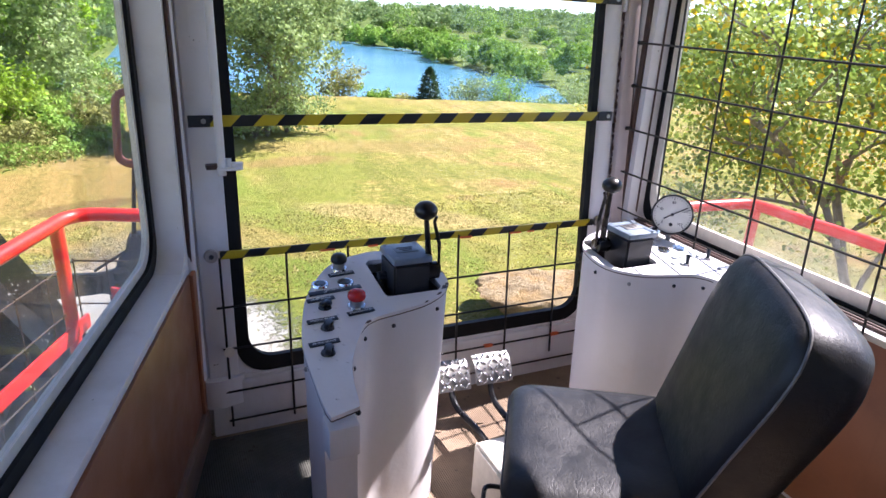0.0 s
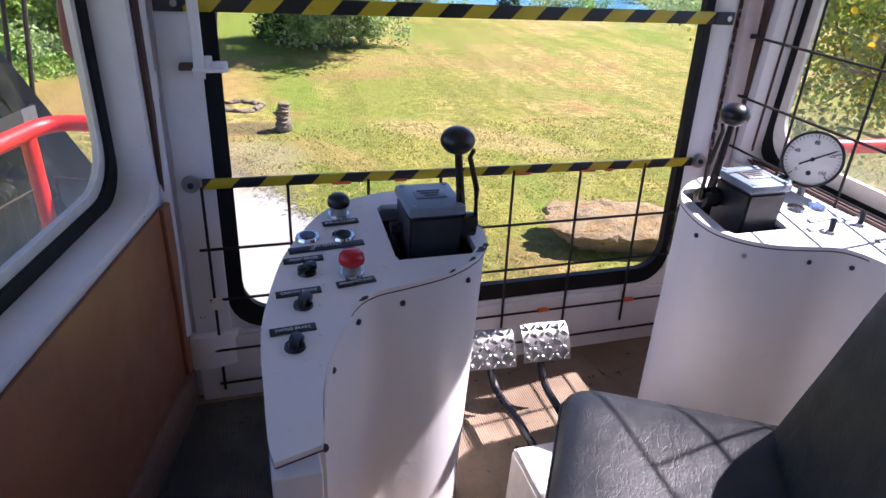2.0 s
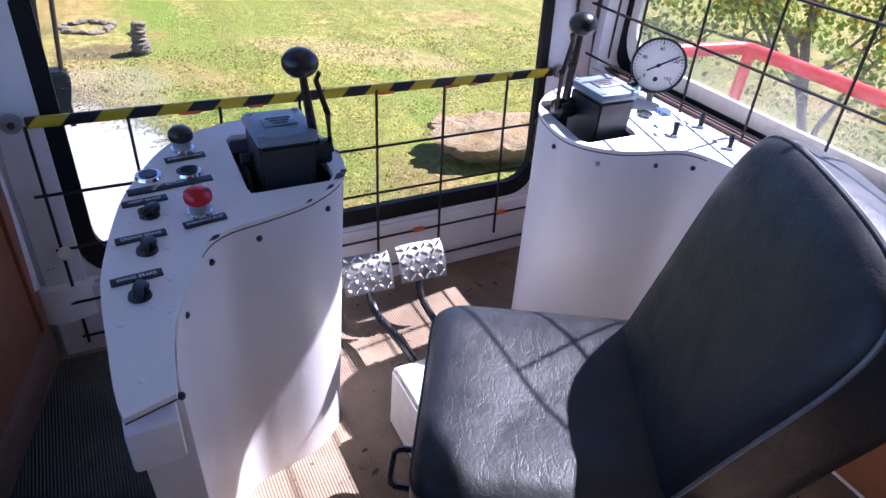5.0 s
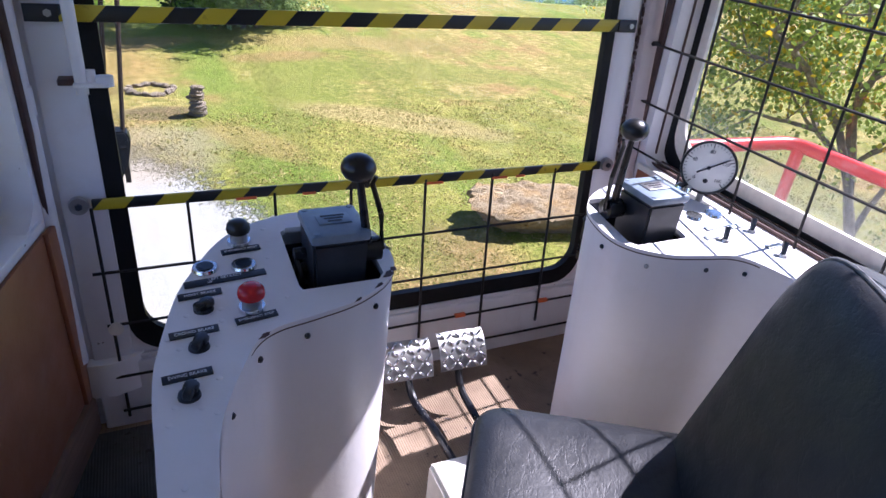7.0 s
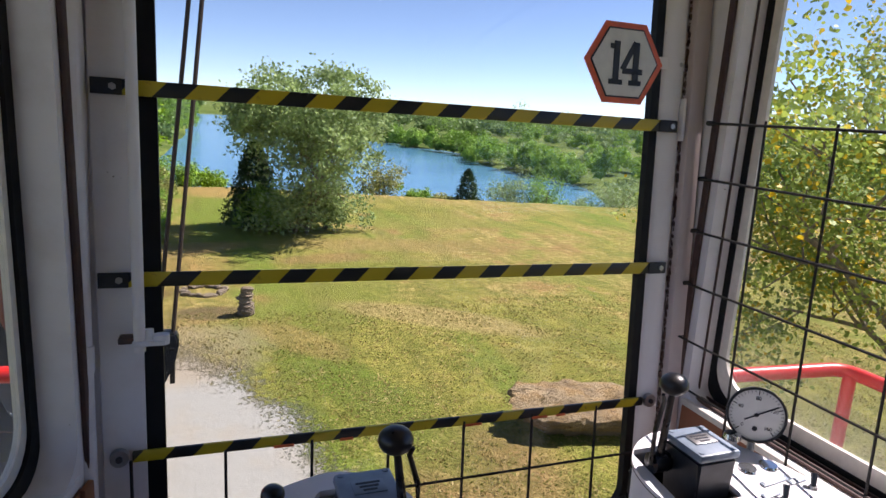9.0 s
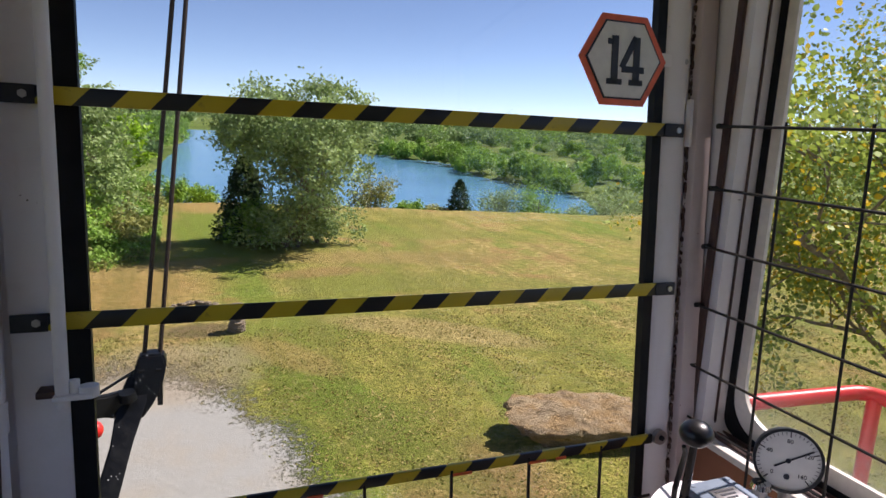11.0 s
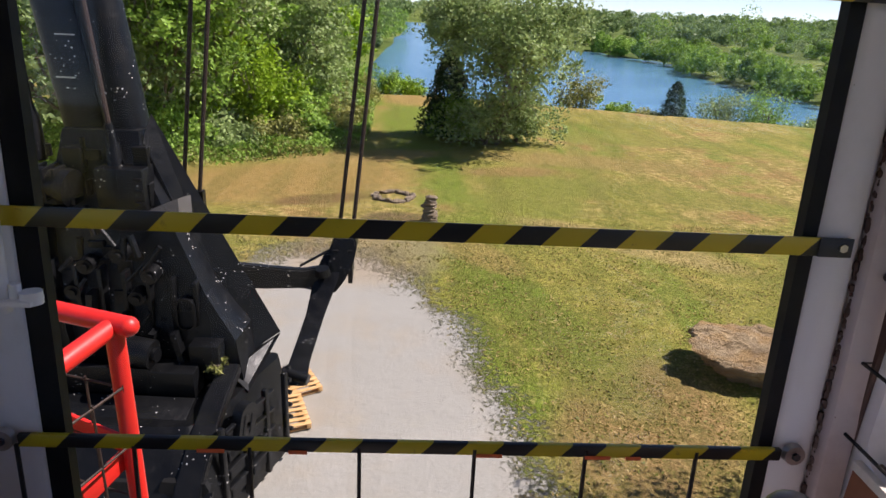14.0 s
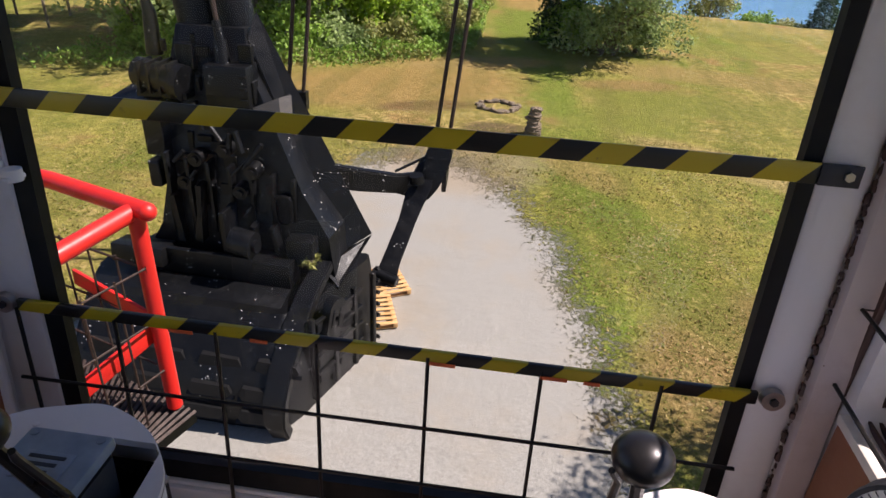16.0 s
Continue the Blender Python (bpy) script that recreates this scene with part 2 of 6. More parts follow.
def ground_mat():
    k = Nodes("mown_lawn_and_gravel")
    v = k.coords(source="Position")
    sep = k.n("ShaderNodeSeparateXYZ")
    k.link(v, sep.inputs[0])
    broad = k.noise(v, 0.075, 4, 0.6)
    mid = k.noise(v, 0.45, 6, 0.65)
    row = k.noise(k.coords((0.9, 0.5, 1), "Position"), 0.45, 5, 0.7)
    clump = k.noise(v, 2.2, 6, 0.75)
    fine = k.noise(v, 11.0, 5, 0.75)
    green = k.mix(k.step(mid, 0.35, 0.65), (0.20, 0.212, 0.034), (0.345, 0.312, 0.064))
    lush = k.step(k.noise(k.coords((0.22, 0.055, 1), "Position"), 1.0, 4, 0.6), 0.52, 0.66)
    green = k.mix(k.math("MULTIPLY", lush, 0.9), green, (0.15, 0.235, 0.022))
    straw = k.mix(k.step(clump, 0.4, 0.62), (0.35, 0.25, 0.075), (0.55, 0.41, 0.15))
    dry = k.step(k.math("ADD", k.math("MULTIPLY", broad, 0.70), k.math("ADD", k.math("MULTIPLY", row, 0.30), k.math("MULTIPLY", clump, 0.35))), 0.63, 0.80)
    c = k.mix(k.math("MULTIPLY", dry, k.math("SUBTRACT", 1.0, k.math("MULTIPLY", lush, 0.6))), green, straw)
    bare = k.step(k.math("ADD", k.math("MULTIPLY", mid, 0.6), k.math("MULTIPLY", broad, 0.55)), 0.60, 0.70)
    c = k.mix(k.math("MULTIPLY", bare, 0.8), c, (0.36, 0.20, 0.082))
    def area(cx, cy, rx, ry, turn, wobble=0.9):
        """1 inside a ragged oval of the lawn, 0 outside."""
        ca, sa = math.cos(radians(turn)), math.sin(radians(turn))
        dx, dy = k.math("ADD", sep.outputs["X"], -cx), k.math("ADD", sep.outputs["Y"], -cy)
        u = k.math("ADD", k.math("MULTIPLY", dx, ca / rx), k.math("MULTIPLY", dy, sa / rx))
        w = k.math("ADD", k.math("MULTIPLY", dx, -sa / ry), k.math("MULTIPLY", dy, ca / ry))
        d = k.math("ADD", k.math("POWER", u, 2), k.math("POWER", w, 2))
        d = k.math("ADD", d, k.math("MULTIPLY", k.math("ADD", k.math("ADD", mid, clump), -1.0), wobble))
        return k.math("SUBTRACT", 1.0, k.step(d, 0.35, 1.25))

    for cx, cy, rx, ry, turn, tint, f in ((3.9, 17.5, 5.5, 1.3, 108, (0.14, 0.21, 0.022), 0.75), (0.8, 47, 12.0, 2.4, 92, (0.17, 0.24, 0.026), 0.85), (6.0, 27.0, 9.0, 3.0, 60, (0.20, 0.235, 0.035), 0.6),
                                          (-5.5, 29.5, 8.0, 4.2, 25, (0.40, 0.245, 0.085), 0.75), (-3.0, 26.5, 2.6, 0.9, 20, (0.20, 0.105, 0.05), 0.75), (0.3, 24.0, 1.6, 1.0, 0, (0.16, 0.11, 0.06), 0.8),
                                          (9.0, 22.0, 5.0, 1.4, -35, (0.46, 0.33, 0.14), 0.6), (6.5, 33.0, 3.2, 1.2, 10, (0.33, 0.19, 0.08), 0.6), (1.2, 61, 3.5, 6.0, 0, (0.42, 0.27, 0.09), 0.8), (6.0, 10.0, 3.4, 2.2, 60, (0.32, 0.19, 0.085), 0.7), (5.2, 13.5, 1.3, 3.4, 15, (0.17, 0.20, 0.032), 0.6), (-1.5, 35.5, 5.0, 1.6, 20, (0.44, 0.28, 0.11), 0.7), (12.0, 36.0, 9.0, 2.0, -8, (0.36, 0.25, 0.09), 0.6),
                                          (15.0, 44.0, 12.0, 2.5, -10, (0.24, 0.26, 0.045), 0.6), (13.0, 29.0, 10.0, 2.2, -14, (0.22, 0.24, 0.04), 0.55), (3.2, 20.5, 3.0, 1.0, 120, (0.38, 0.26, 0.09), 0.6)):
        c = k.mix(k.math("MULTIPLY", area(cx, cy, rx, ry, turn), min(1.0, f * 1.2)), c, tint)
    # mower's passes
    swath = k.noise(k.coords((1.1, 0.10, 1), "Position"), 0.8, 3, 0.5)
    c = k.mix(k.math("MULTIPLY", k.step(swath, 0.5, 0.62), 0.30), c, (0.14, 0.135, 0.028))
    # blades and the gaps between them
    tuft = k.noise(v, 5.5, 5, 0.7)
    c = k.mix(k.math("MULTIPLY", k.math("SUBTRACT", 1.0, k.step(fine, 0.36, 0.56)), 0.55), c, (0.062, 0.055, 0.014))
    c = k.mix(k.math("MULTIPLY", k.math("SUBTRACT", 1.0, k.step(tuft, 0.38, 0.52)), 0.45), c, (0.105, 0.105, 0.022))
    c = k.mix(k.math("MULTIPLY", k.step(tuft, 0.56, 0.66), 0.45), c, (0.50, 0.38, 0.15))
    c = k.mix(k.math("MULTIPLY", k.math("SUBTRACT", 1.0, k.step(clump, 0.36, 0.55)), 0.45), c, (0.13, 0.125, 0.03))
    c = k.mix(k.math("MULTIPLY", k.step(k.noise(v, 17.0, 4, 0.7), 0.60, 0.68), 0.62), c, (0.62, 0.47, 0.22))
    # rough meadow past the lawn's far edge
    rough_ = k.step(k.math("ADD", sep.outputs["Y"], k.math("MULTIPLY", mid, 3.0)), 66.0, 70.0)
    meadow = k.mix(k.step(k.noise(v, 0.03, 5, 0.6), 0.4, 0.6), (0.10, 0.15, 0.03), (0.22, 0.27, 0.06))
    c = k.mix(rough_, c, k.mix(k.step(k.noise(v, 0.9, 5, 0.7), 0.40, 0.6), (0.06, 0.09, 0.02), meadow))
    # the white limestone yard, frayed into the lawn
    ex = k.math("POWER", k.math("MULTIPLY", k.math("ADD", sep.outputs["X"], 2.3), 1 / 6.1), 2)
    ey = k.math("POWER", k.math("MULTIPLY", k.math("ADD", sep.outputs["Y"], -3.0), 1 / 17.6), 2)
    rr = k.math("ADD", k.math("ADD", ex, ey), k.math("MULTIPLY", k.math("ADD", mid, -0.5), 0.55))
    rr = k.math("ADD", rr, k.math("MULTIPLY", k.math("ADD", clump, -0.5), 0.45))
    rr = k.math("ADD", rr, k.math("MULTIPLY", k.math("ADD", fine, -0.5), 1.1))
    yard = k.math("SUBTRACT", 1.0, k.step(rr, 0.90, 1.10))
    grit = k.noise(v, 24.0, 4, 0.7)
    rim = k.step(rr, 0.45, 1.0)
    stone = k.mix(k.step(grit, 0.35, 0.65), (0.265, 0.255, 0.228), (0.355, 0.343, 0.31))
    stone = k.mix(k.math("MULTIPLY", k.step(mid, 0.45, 0.75), 0.6), stone, (0.33, 0.275, 0.205))
    stone = k.mix(k.math("MULTIPLY", k.step(k.noise(v, 5.0, 6, 0.75), 0.60, 0.70), k.math("MULTIPLY", rim, 0.7)), stone, (0.25, 0.20, 0.135))
    c = k.mix(yard, c, stone)
    c = k.mix(k.math("MULTIPLY", area(-0.8, 20.0, 3.2, 3.0, 10), 0.6), c, (0.33, 0.255, 0.165))
    k.bump(k.math("MULTIPLY", k.math("ADD", fine, k.math("MULTIPLY", clump, 2.0)), k.math("SUBTRACT", 1.0, k.math("MULTIPLY", yard, 0.8))), 0.9, 0.08)
    return k.out(c, 0.9, spec=0.12)


GROUND = ground_mat()


def water_mat():
    k = Nodes("lake_water")
    v = k.coords((1, 2.2, 1), "Position")
    k.bump(k.noise(v, 0.9, 4, 0.6), 0.35, 0.15)
    return k.out(k.ramp(k.noise(v, 0.05), (0.3, (0.06, 0.20, 0.34)), (0.7, (0.10, 0.27, 0.42))), 0.16)


WATER = water_mat()


def rock_mat(name, a, b, c):
    k = Nodes(name)
    v = k.coords(source="Position")
    f = k.noise(v, 1.6, 8, 0.65)
    col = k.mix(k.step(k.noise(k.coords((1, 1, 5), "Position"), 1.5, 6, 0.7), 0.4, 0.65), k.ramp(f, (0.35, a), (0.65, b)), c)
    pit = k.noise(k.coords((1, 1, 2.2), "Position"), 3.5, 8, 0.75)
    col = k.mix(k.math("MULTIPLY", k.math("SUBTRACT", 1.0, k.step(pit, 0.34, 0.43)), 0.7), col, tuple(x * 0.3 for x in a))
    k.bump(k.math("ADD", k.noise(v, 4.0, 8, 0.7), k.math("MULTIPLY", pit, 1.6)), 1.0, 0.16)
    return k.out(col, 0.9)


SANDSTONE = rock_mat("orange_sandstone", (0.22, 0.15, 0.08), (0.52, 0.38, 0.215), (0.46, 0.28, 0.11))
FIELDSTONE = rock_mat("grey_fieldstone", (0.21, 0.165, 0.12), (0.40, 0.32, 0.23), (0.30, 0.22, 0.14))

# ---------------------------------------------------------------- mesh helpers


def finish(bm, name, mat, smooth=38):
    me = bpy.data.meshes.new(name)
    bmesh.ops.recalc_face_normals(bm, faces=bm.faces)
    bm.to_mesh(me)
    bm.free()
    me.materials.append(mat)
    if smooth:
        me.shade_smooth()
        me.set_sharp_from_angle(angle=radians(smooth))
    return me


def part(name, bm, mat, parent=None, label="", m=None, smooth=38):
    ob = new(name, finish(bm, name, mat, smooth))
    if parent is not None:
        ob.parent = parent
    if m is not None:
        ob.matrix_basis = m
    return tagged(ob, label)


def thing(name, label, category, m=None, group="", kind=""):
    ob = new(name)
    ob.empty_display_size = 0.1
    if m is not None:
        ob.matrix_basis = m
    return tagged(ob, label, category, group, kind)


def whole(name, bm, mat, label, category, m=None, group="", kind="", smooth=38):
    return tagged(part(name, bm, mat, None, label, m, smooth), label, category, group, kind)


def box(bm, c, s, m=None, bevel=0.0, seg=2):
    r = bmesh.ops.create_cube(bm, size=1.0, matrix=(m or Matrix()) @ Matrix.Translation(c) @ Matrix.Diagonal((*s, 1)))
    if bevel:
        es = list({e for v in r["verts"] for e in v.link_edges})
        bmesh.ops.bevel(bm, geom=es, offset=bevel, segments=seg, affect="EDGES", profile=0.5)
    return bm


def cyl(bm, a, b, r1, r2=None, seg=16, caps=True):
    a, b = Vector(a), Vector(b)
    d = b - a
    m = Matrix.Translation((a + b) / 2) @ d.to_track_quat("Z", "Y").to_matrix().to_4x4()
    bmesh.ops.create_cone(bm, cap_ends=caps, segments=seg, radius1=r1, radius2=r1 if r2 is None else r2, depth=d.length, matrix=m)
    return bm


def ball(bm, c, r, sz=1.0, seg=20):
    bmesh.ops.create_uvsphere(bm, u_segments=seg, v_segments=seg // 2, radius=r, matrix=Matrix.Translation(c) @ Matrix.Diagonal((1, 1, sz, 1)))
    return bm


def tube(bm, pts, r, seg=10, taper=None):
    """A round bar bent along pts."""
    pts = [Vector(p) for p in pts]
    rings = []
    for i, p in enumerate(pts):
        d = (pts[min(i + 1, len(pts) - 1)] - pts[max(i - 1, 0)]).normalized()
        q = d.to_track_quat("Z", "Y")
        rr = r if taper is None else r + (taper - r) * i / (len(pts) - 1)
        rings.append([bm.verts.new(p + q @ Vector((rr * math.cos(t), rr * math.sin(t), 0))) for t in (2 * math.pi * j / seg for j in range(seg))])
    for a, b in zip(rings, rings[1:]):
        j0 = min(range(seg), key=lambda j: (b[j].co - a[0].co).length)
        for j in range(seg):
            bm.faces.new((a[j], a[(j + 1) % seg], b[(j + 1 + j0) % seg], b[(j + j0) % seg]))
    bm.faces.new(rings[0][::-1])
    bm.faces.new(rings[-1])
    return bm


def rounded(pts, r, seg=5):
    """The polyline pts with its inner corners rounded."""
    pts = [Vector(p) for p in pts]
    out = [pts[0]]
    for a, b, c in zip(pts, pts[1:], pts[2:]):
        u, w = (a - b), (c - b)
        k = min(r, u.length * 0.45, w.length * 0.45)
        p, q = b + u.normalized() * k, b + w.normalized() * k
        for i in range(seg + 1):
            t = i / seg
            out.append((1 - t) ** 2 * p + 2 * t * (1 - t) * b + t * t * q)
    return out + [pts[-1]]


def spline(ctrl, n=6, closed=True):
    """A smooth closed outline through a few control points."""
    out, m = [], len(ctrl)
    for i in range(m):
        p0, p1, p2, p3 = (Vector(ctrl[(i + j) % m]) for j in (-1, 0, 1, 2))
        for s in range(n):
            t = s / n
            out.append(0.5 * ((2 * p1) + (p2 - p0) * t + (2 * p0 - 5 * p1 + 4 * p2 - p3) * t * t + (3 * p1 - p0 - 3 * p2 + p3) * t ** 3))
    return out


def loft(bm, rings, cap=True):
    vs = [[bm.verts.new(p) for p in r] for r in rings]
    n = len(vs[0])
    for a, b in zip(vs, vs[1:]):
        for j in range(n):
            bm.faces.new((a[j], a[(j + 1) % n], b[(j + 1) % n], b[j]))
    if cap:
        bm.faces.new(vs[0][::-1])
        bm.faces.new(vs[-1])
    return bm


def rrect(x0, x1, z0, z1, r, seg=6):
    """A rounded rectangle, anticlockwise from the lower left corner."""
    out = []
    for cx, cz, a0 in ((x0 + r, z0 + r, 180), (x1 - r, z0 + r, 270), (x1 - r, z1 - r, 0), (x0 + r, z1 - r, 90)):
        for i in range(seg + 1):
            a = radians(a0 + 90 * i / seg)
            out.append((cx + r * math.cos(a), cz + r * math.sin(a)))
    return out


def ring(bm, outer, inner, y0, y1):
    """A frame between two outlines of as many points, from y0 to y1."""
    n = len(outer)
    vs = [[bm.verts.new((x, y, z)) for x, z in o] for o, y in ((outer, y0), (outer, y1), (inner, y1), (inner, y0))]
    for k in range(4):
        a, b = vs[k], vs[(k + 1) % 4]
        for j in range(n):
            i = (j + 1) % n
            bm.faces.new((a[j], a[i], b[i], b[j]))
    return bm


def wall_with_hole(bm, x0, x1, z0, z1, hole, y0, y1, seg=6):
    """A wall with one rounded opening through it."""
    corners = [(x0, z0), (x1, z0), (x1, z1), (x0, z1)]
    n = len(hole)
    sides = []
    for y in (y0, y1):
        hv = [bm.verts.new((x, y, z)) for x, z in hole]
        cv = [bm.verts.new((x, y, z)) for x, z in corners]
        for q in range(4):
            for i in range(seg):
                bm.faces.new((hv[q * (seg + 1) + i], hv[q * (seg + 1) + i + 1], cv[q]))
            a, b = hv[q * (seg + 1) + seg], hv[(q + 1) * (seg + 1) % n]
            bm.faces.new((a, b, cv[(q + 1) % 4], cv[q]))
        sides.append((hv, cv))
    (ha, ca), (hb, cb) = sides
    for j in range(n):
        bm.faces.new((ha[j], ha[(j + 1) % n], hb[(j + 1) % n], hb[j]))
    for j in range(4):
        bm.faces.new((ca[j], ca[(j + 1) % 4], cb[(j + 1) % 4], cb[j]))
    return bm


def letters(body, size, parent, m, mat=INK, name="lettering"):
    cu = bpy.data.curves.new("writing", "FONT")
    cu.body, cu.size, cu.align_x, cu.align_y, cu.extrude = body, size, "CENTER", "CENTER", 0.0004
    tmp = bpy.data.objects.new("writing", cu)
    me = bpy.data.meshes.new_from_object(tmp)
    bpy.data.objects.remove(tmp)
    me.materials.append(mat)
    ob = new(name, me)
    ob.parent = parent
    ob.matrix_basis = m
    return ob


def frame_matrix(origin, x, z=(0, 0, 1)):
    x, z = Vector(x).normalized(), Vector(z).normalized()
    y = z.cross(x).normalized()
    z = x.cross(y)
    m = Matrix((x, y, z)).transposed().to_4x4()
    m.translation = origin
    return m


def smooth01(t):
    t = max(0.0, min(1.0, t))
    return t * t * (3 - 2 * t)


BM = bmesh.new
GZ = -6.8      # the yard's level below the cab's floor
FZ = 0.015     # the cab's floor

# ---------------------------------------------------------------- the cab's shell
LEAN = Matrix.Translation((0, 0.038, 1.075)) @ Matrix.Rotation(radians(-4.6), 4, "X") @ Matrix.Translation((0, 0, -1.075))
LEFT = frame_matrix((-0.083, -0.045, 0), (-0.249, -0.968, 0))     # local y points into the cab
RIGHT = frame_matrix((1.6, 0.0, 0), (0, -1, 0))                   # local y points out of the cab
TOPZ = 2.36


def pane(parent, outline, y, mat=GLASS):
    bm = BM()
    loft(bm, [[(x, y + d, z) for x, z in outline] for d in (0.0, 0.005)])
    g = part("window_pane", bm, mat, parent, smooth=0)
    g.visible_shadow = False
    return g


# front wall, leaning out at the top
hole = rrect(0.046, 1.450, 0.222, 2.12, 0.10)
wf = whole("wall_front", wall_with_hole(BM(), -0.105, 1.615, -0.02, TOPZ + 0.02, hole, 0.004, 0.055), WHITE,
           "white painted steel front wall round a large window", "wall", LEAN, kind="structure", smooth=30)
w1 = thing("window_1", "large front window in a black rubber seal", "window", LEAN, kind="structure")
part("window_seal", ring(BM(), rrect(0.044, 1.452, 0.220, 2.122, 0.10), rrect(0.086, 1.424, 0.272, 2.07, 0.085), -0.002, 0.024), RUBBER, w1, "black rubber seal", smooth=50)
pane(w1, rrect(0.080, 1.430, 0.266, 2.075, 0.085), 0.016)
# left wall, splayed outwards to the rear
hole = rrect(0.018, 1.85, 0.652, 2.05, 0.09)
whole("wall_left", wall_with_hole(BM(), -0.12, 2.75, -0.02, TOPZ, hole, -0.105, 0.0), WHITE,
      "white painted steel side wall with a deep window reveal", "wall", LEFT, kind="structure", smooth=30)
w2 = thing("window_2", "side window set deep in a white reveal with a black seal", "window", LEFT, kind="structure")
part("window_seal", ring(BM(), rrect(0.014, 1.854, 0.648, 2.054, 0.09), rrect(0.046, 1.82, 0.684, 2.02, 0.10), -0.104, -0.078), RUBBER, w2, "black rubber seal", smooth=50)
part("glazing_bead", ring(BM(), rrect(0.045, 1.821, 0.683, 2.021, 0.10), rrect(0.064, 1.80, 0.706, 2.0, 0.10), -0.103, -0.088), CREAM, w2, "pale glazing bead", smooth=50)
whole("trim_left_corner", box(BM(), (-0.014, 0.006, 1.42), (0.022, 0.012, 1.58), bevel=0.003), DARKBROWN, "dark brown corner strip beside the window", "trim", LEFT, kind="structure")
pane(w2, rrect(0.04, 1.83, 0.675, 2.03, 0.10), -0.094, DUSTYGLASS)
# right wall
hole = rrect(0.052, 1.85, 0.655, 2.24, 0.05)
whole("wall_right", wall_with_hole(BM(), -0.15, 2.75, -0.02, TOPZ, hole, 0.0, 0.105), WHITE,
      "white painted steel side wall with a deep window reveal", "wall", RIGHT, kind="structure", smooth=30)
w3 = thing("window_3", "side window with a dusty pane and rounded corners", "window", RIGHT, kind="structure")
part("window_seal", ring(BM(), rrect(0.048, 1.854, 0.651, 2.244, 0.05), rrect(0.074, 1.83, 0.672, 2.22, 0.10), 0.08, 0.10), RUBBER, w3, "black rubber seal", smooth=50)
part("glazing_bead", ring(BM(), rrect(0.073, 1.831, 0.671, 2.221, 0.10), rrect(0.104, 1.80, 0.716, 2.19, 0.10), 0.084, 0.097), CREAM, w3, "pale glazing bead", smooth=50)
pane(w3, rrect(0.078, 1.82, 0.685, 2.21, 0.10), 0.09, DUSTYGLASS)
bm = BM()
for u in (0.022, 0.04, 0.062):
    box(bm, (0.93, u, 0.660), (1.72, 0.006, 0.010))
part("window_track", bm, DARKBROWN, w3, "dark worn window track")
bm = BM()
box(bm, (0.055, 0.045, 1.42), (0.004, 0.006, 1.5))
part("window_groove", bm, DARKBROWN, w3)
# rear wall, ceiling, floor
whole("wall_rear", box(BM(), (0.45, -2.72, 1.17), (2.6, 0.06, 2.4)), WHITE, "plain white rear wall of the cab", "wall", kind="structure")
whole("ceiling", box(BM(), (0.45, -1.3, TOPZ + 0.04), (2.7, 3.1, 0.05)), WHITE, "plain white cab ceiling", "ceiling", kind="structure")
whole("floor", box(BM(), (0.42, -1.38, FZ - 0.05), (2.5, 2.72, 0.10)), FLOOR, "worn brown ribbed rubber mat on the cab floor", "floor", kind="structure")
whole("floor_mat", loft(BM(), [[(x, y, z) for x, y in ((-0.10, -0.09), (0.30, -0.09), (0.22, -0.95), (0.20, -2.64), (-0.66, -2.64))] for z in (FZ + 0.001, FZ + 0.007)]), DARKMAT,
      "dark grey ribbed rubber mat on the cab floor", "mat", kind="structure", smooth=0)
# Unseen slab added above the right window to set where its sunlight stops.
whole("unseen_sun_stop", box(BM(), (1.845, -1.3, TOPZ + 0.03), (0.43, 3.2, 0.05), bevel=0.006), WHITE, "unseen white slab added to cut the sun at the side window", "roof", kind="structure")
# brown lining boards, baseboards and sills
bm = BM()
box(bm, (1.30, 0.006, 0.375), (2.55, 0.010, 0.50), bevel=0.002)
whole("panel_left", bm, BROWN, "scuffed brown hardboard lining under the side window", "wall panel", LEFT, kind="structure")
whole("trim_left", box(BM(), (0.022, 0.015, 0.33), (0.045, 0.014, 0.60), bevel=0.003), BROWN, "brown corner strip of the lining", "trim", LEFT, kind="structure")
whole("baseboard_left", box(BM(), (1.30, 0.014, 0.075), (2.58, 0.026, 0.115), bevel=0.006), BASEWOOD, "worn stained wood baseboard", "baseboard", LEFT, kind="structure")
whole("sill_left", box(BM(), (1.28, -0.036, 0.642), (2.52, 0.086, 0.024), bevel=0.004), WHITE, "white painted window sill board", "sill", LEFT, kind="structure")
bm = BM()
box(bm, (1.35, -0.006, 0.335), (2.60, 0.010, 0.60), bevel=0.002)
whole("panel_right", bm, BROWN, "brown hardboard lining under the side window", "wall panel", RIGHT, kind="structure")
whole("sill_right", box(BM(), (1.35, -0.008, 0.647), (2.6, 0.018, 0.020), bevel=0.003), CREAM, "pale sill edge under the side window", "sill", RIGHT, kind="structure")
whole("trim_right_corner", box(BM(), (0.014, -0.006, 1.25), (0.022, 0.012, 2.2), bevel=0.003), DARKBROWN, "dark brown corner strip beside the window", "trim", RIGHT, kind="structure")
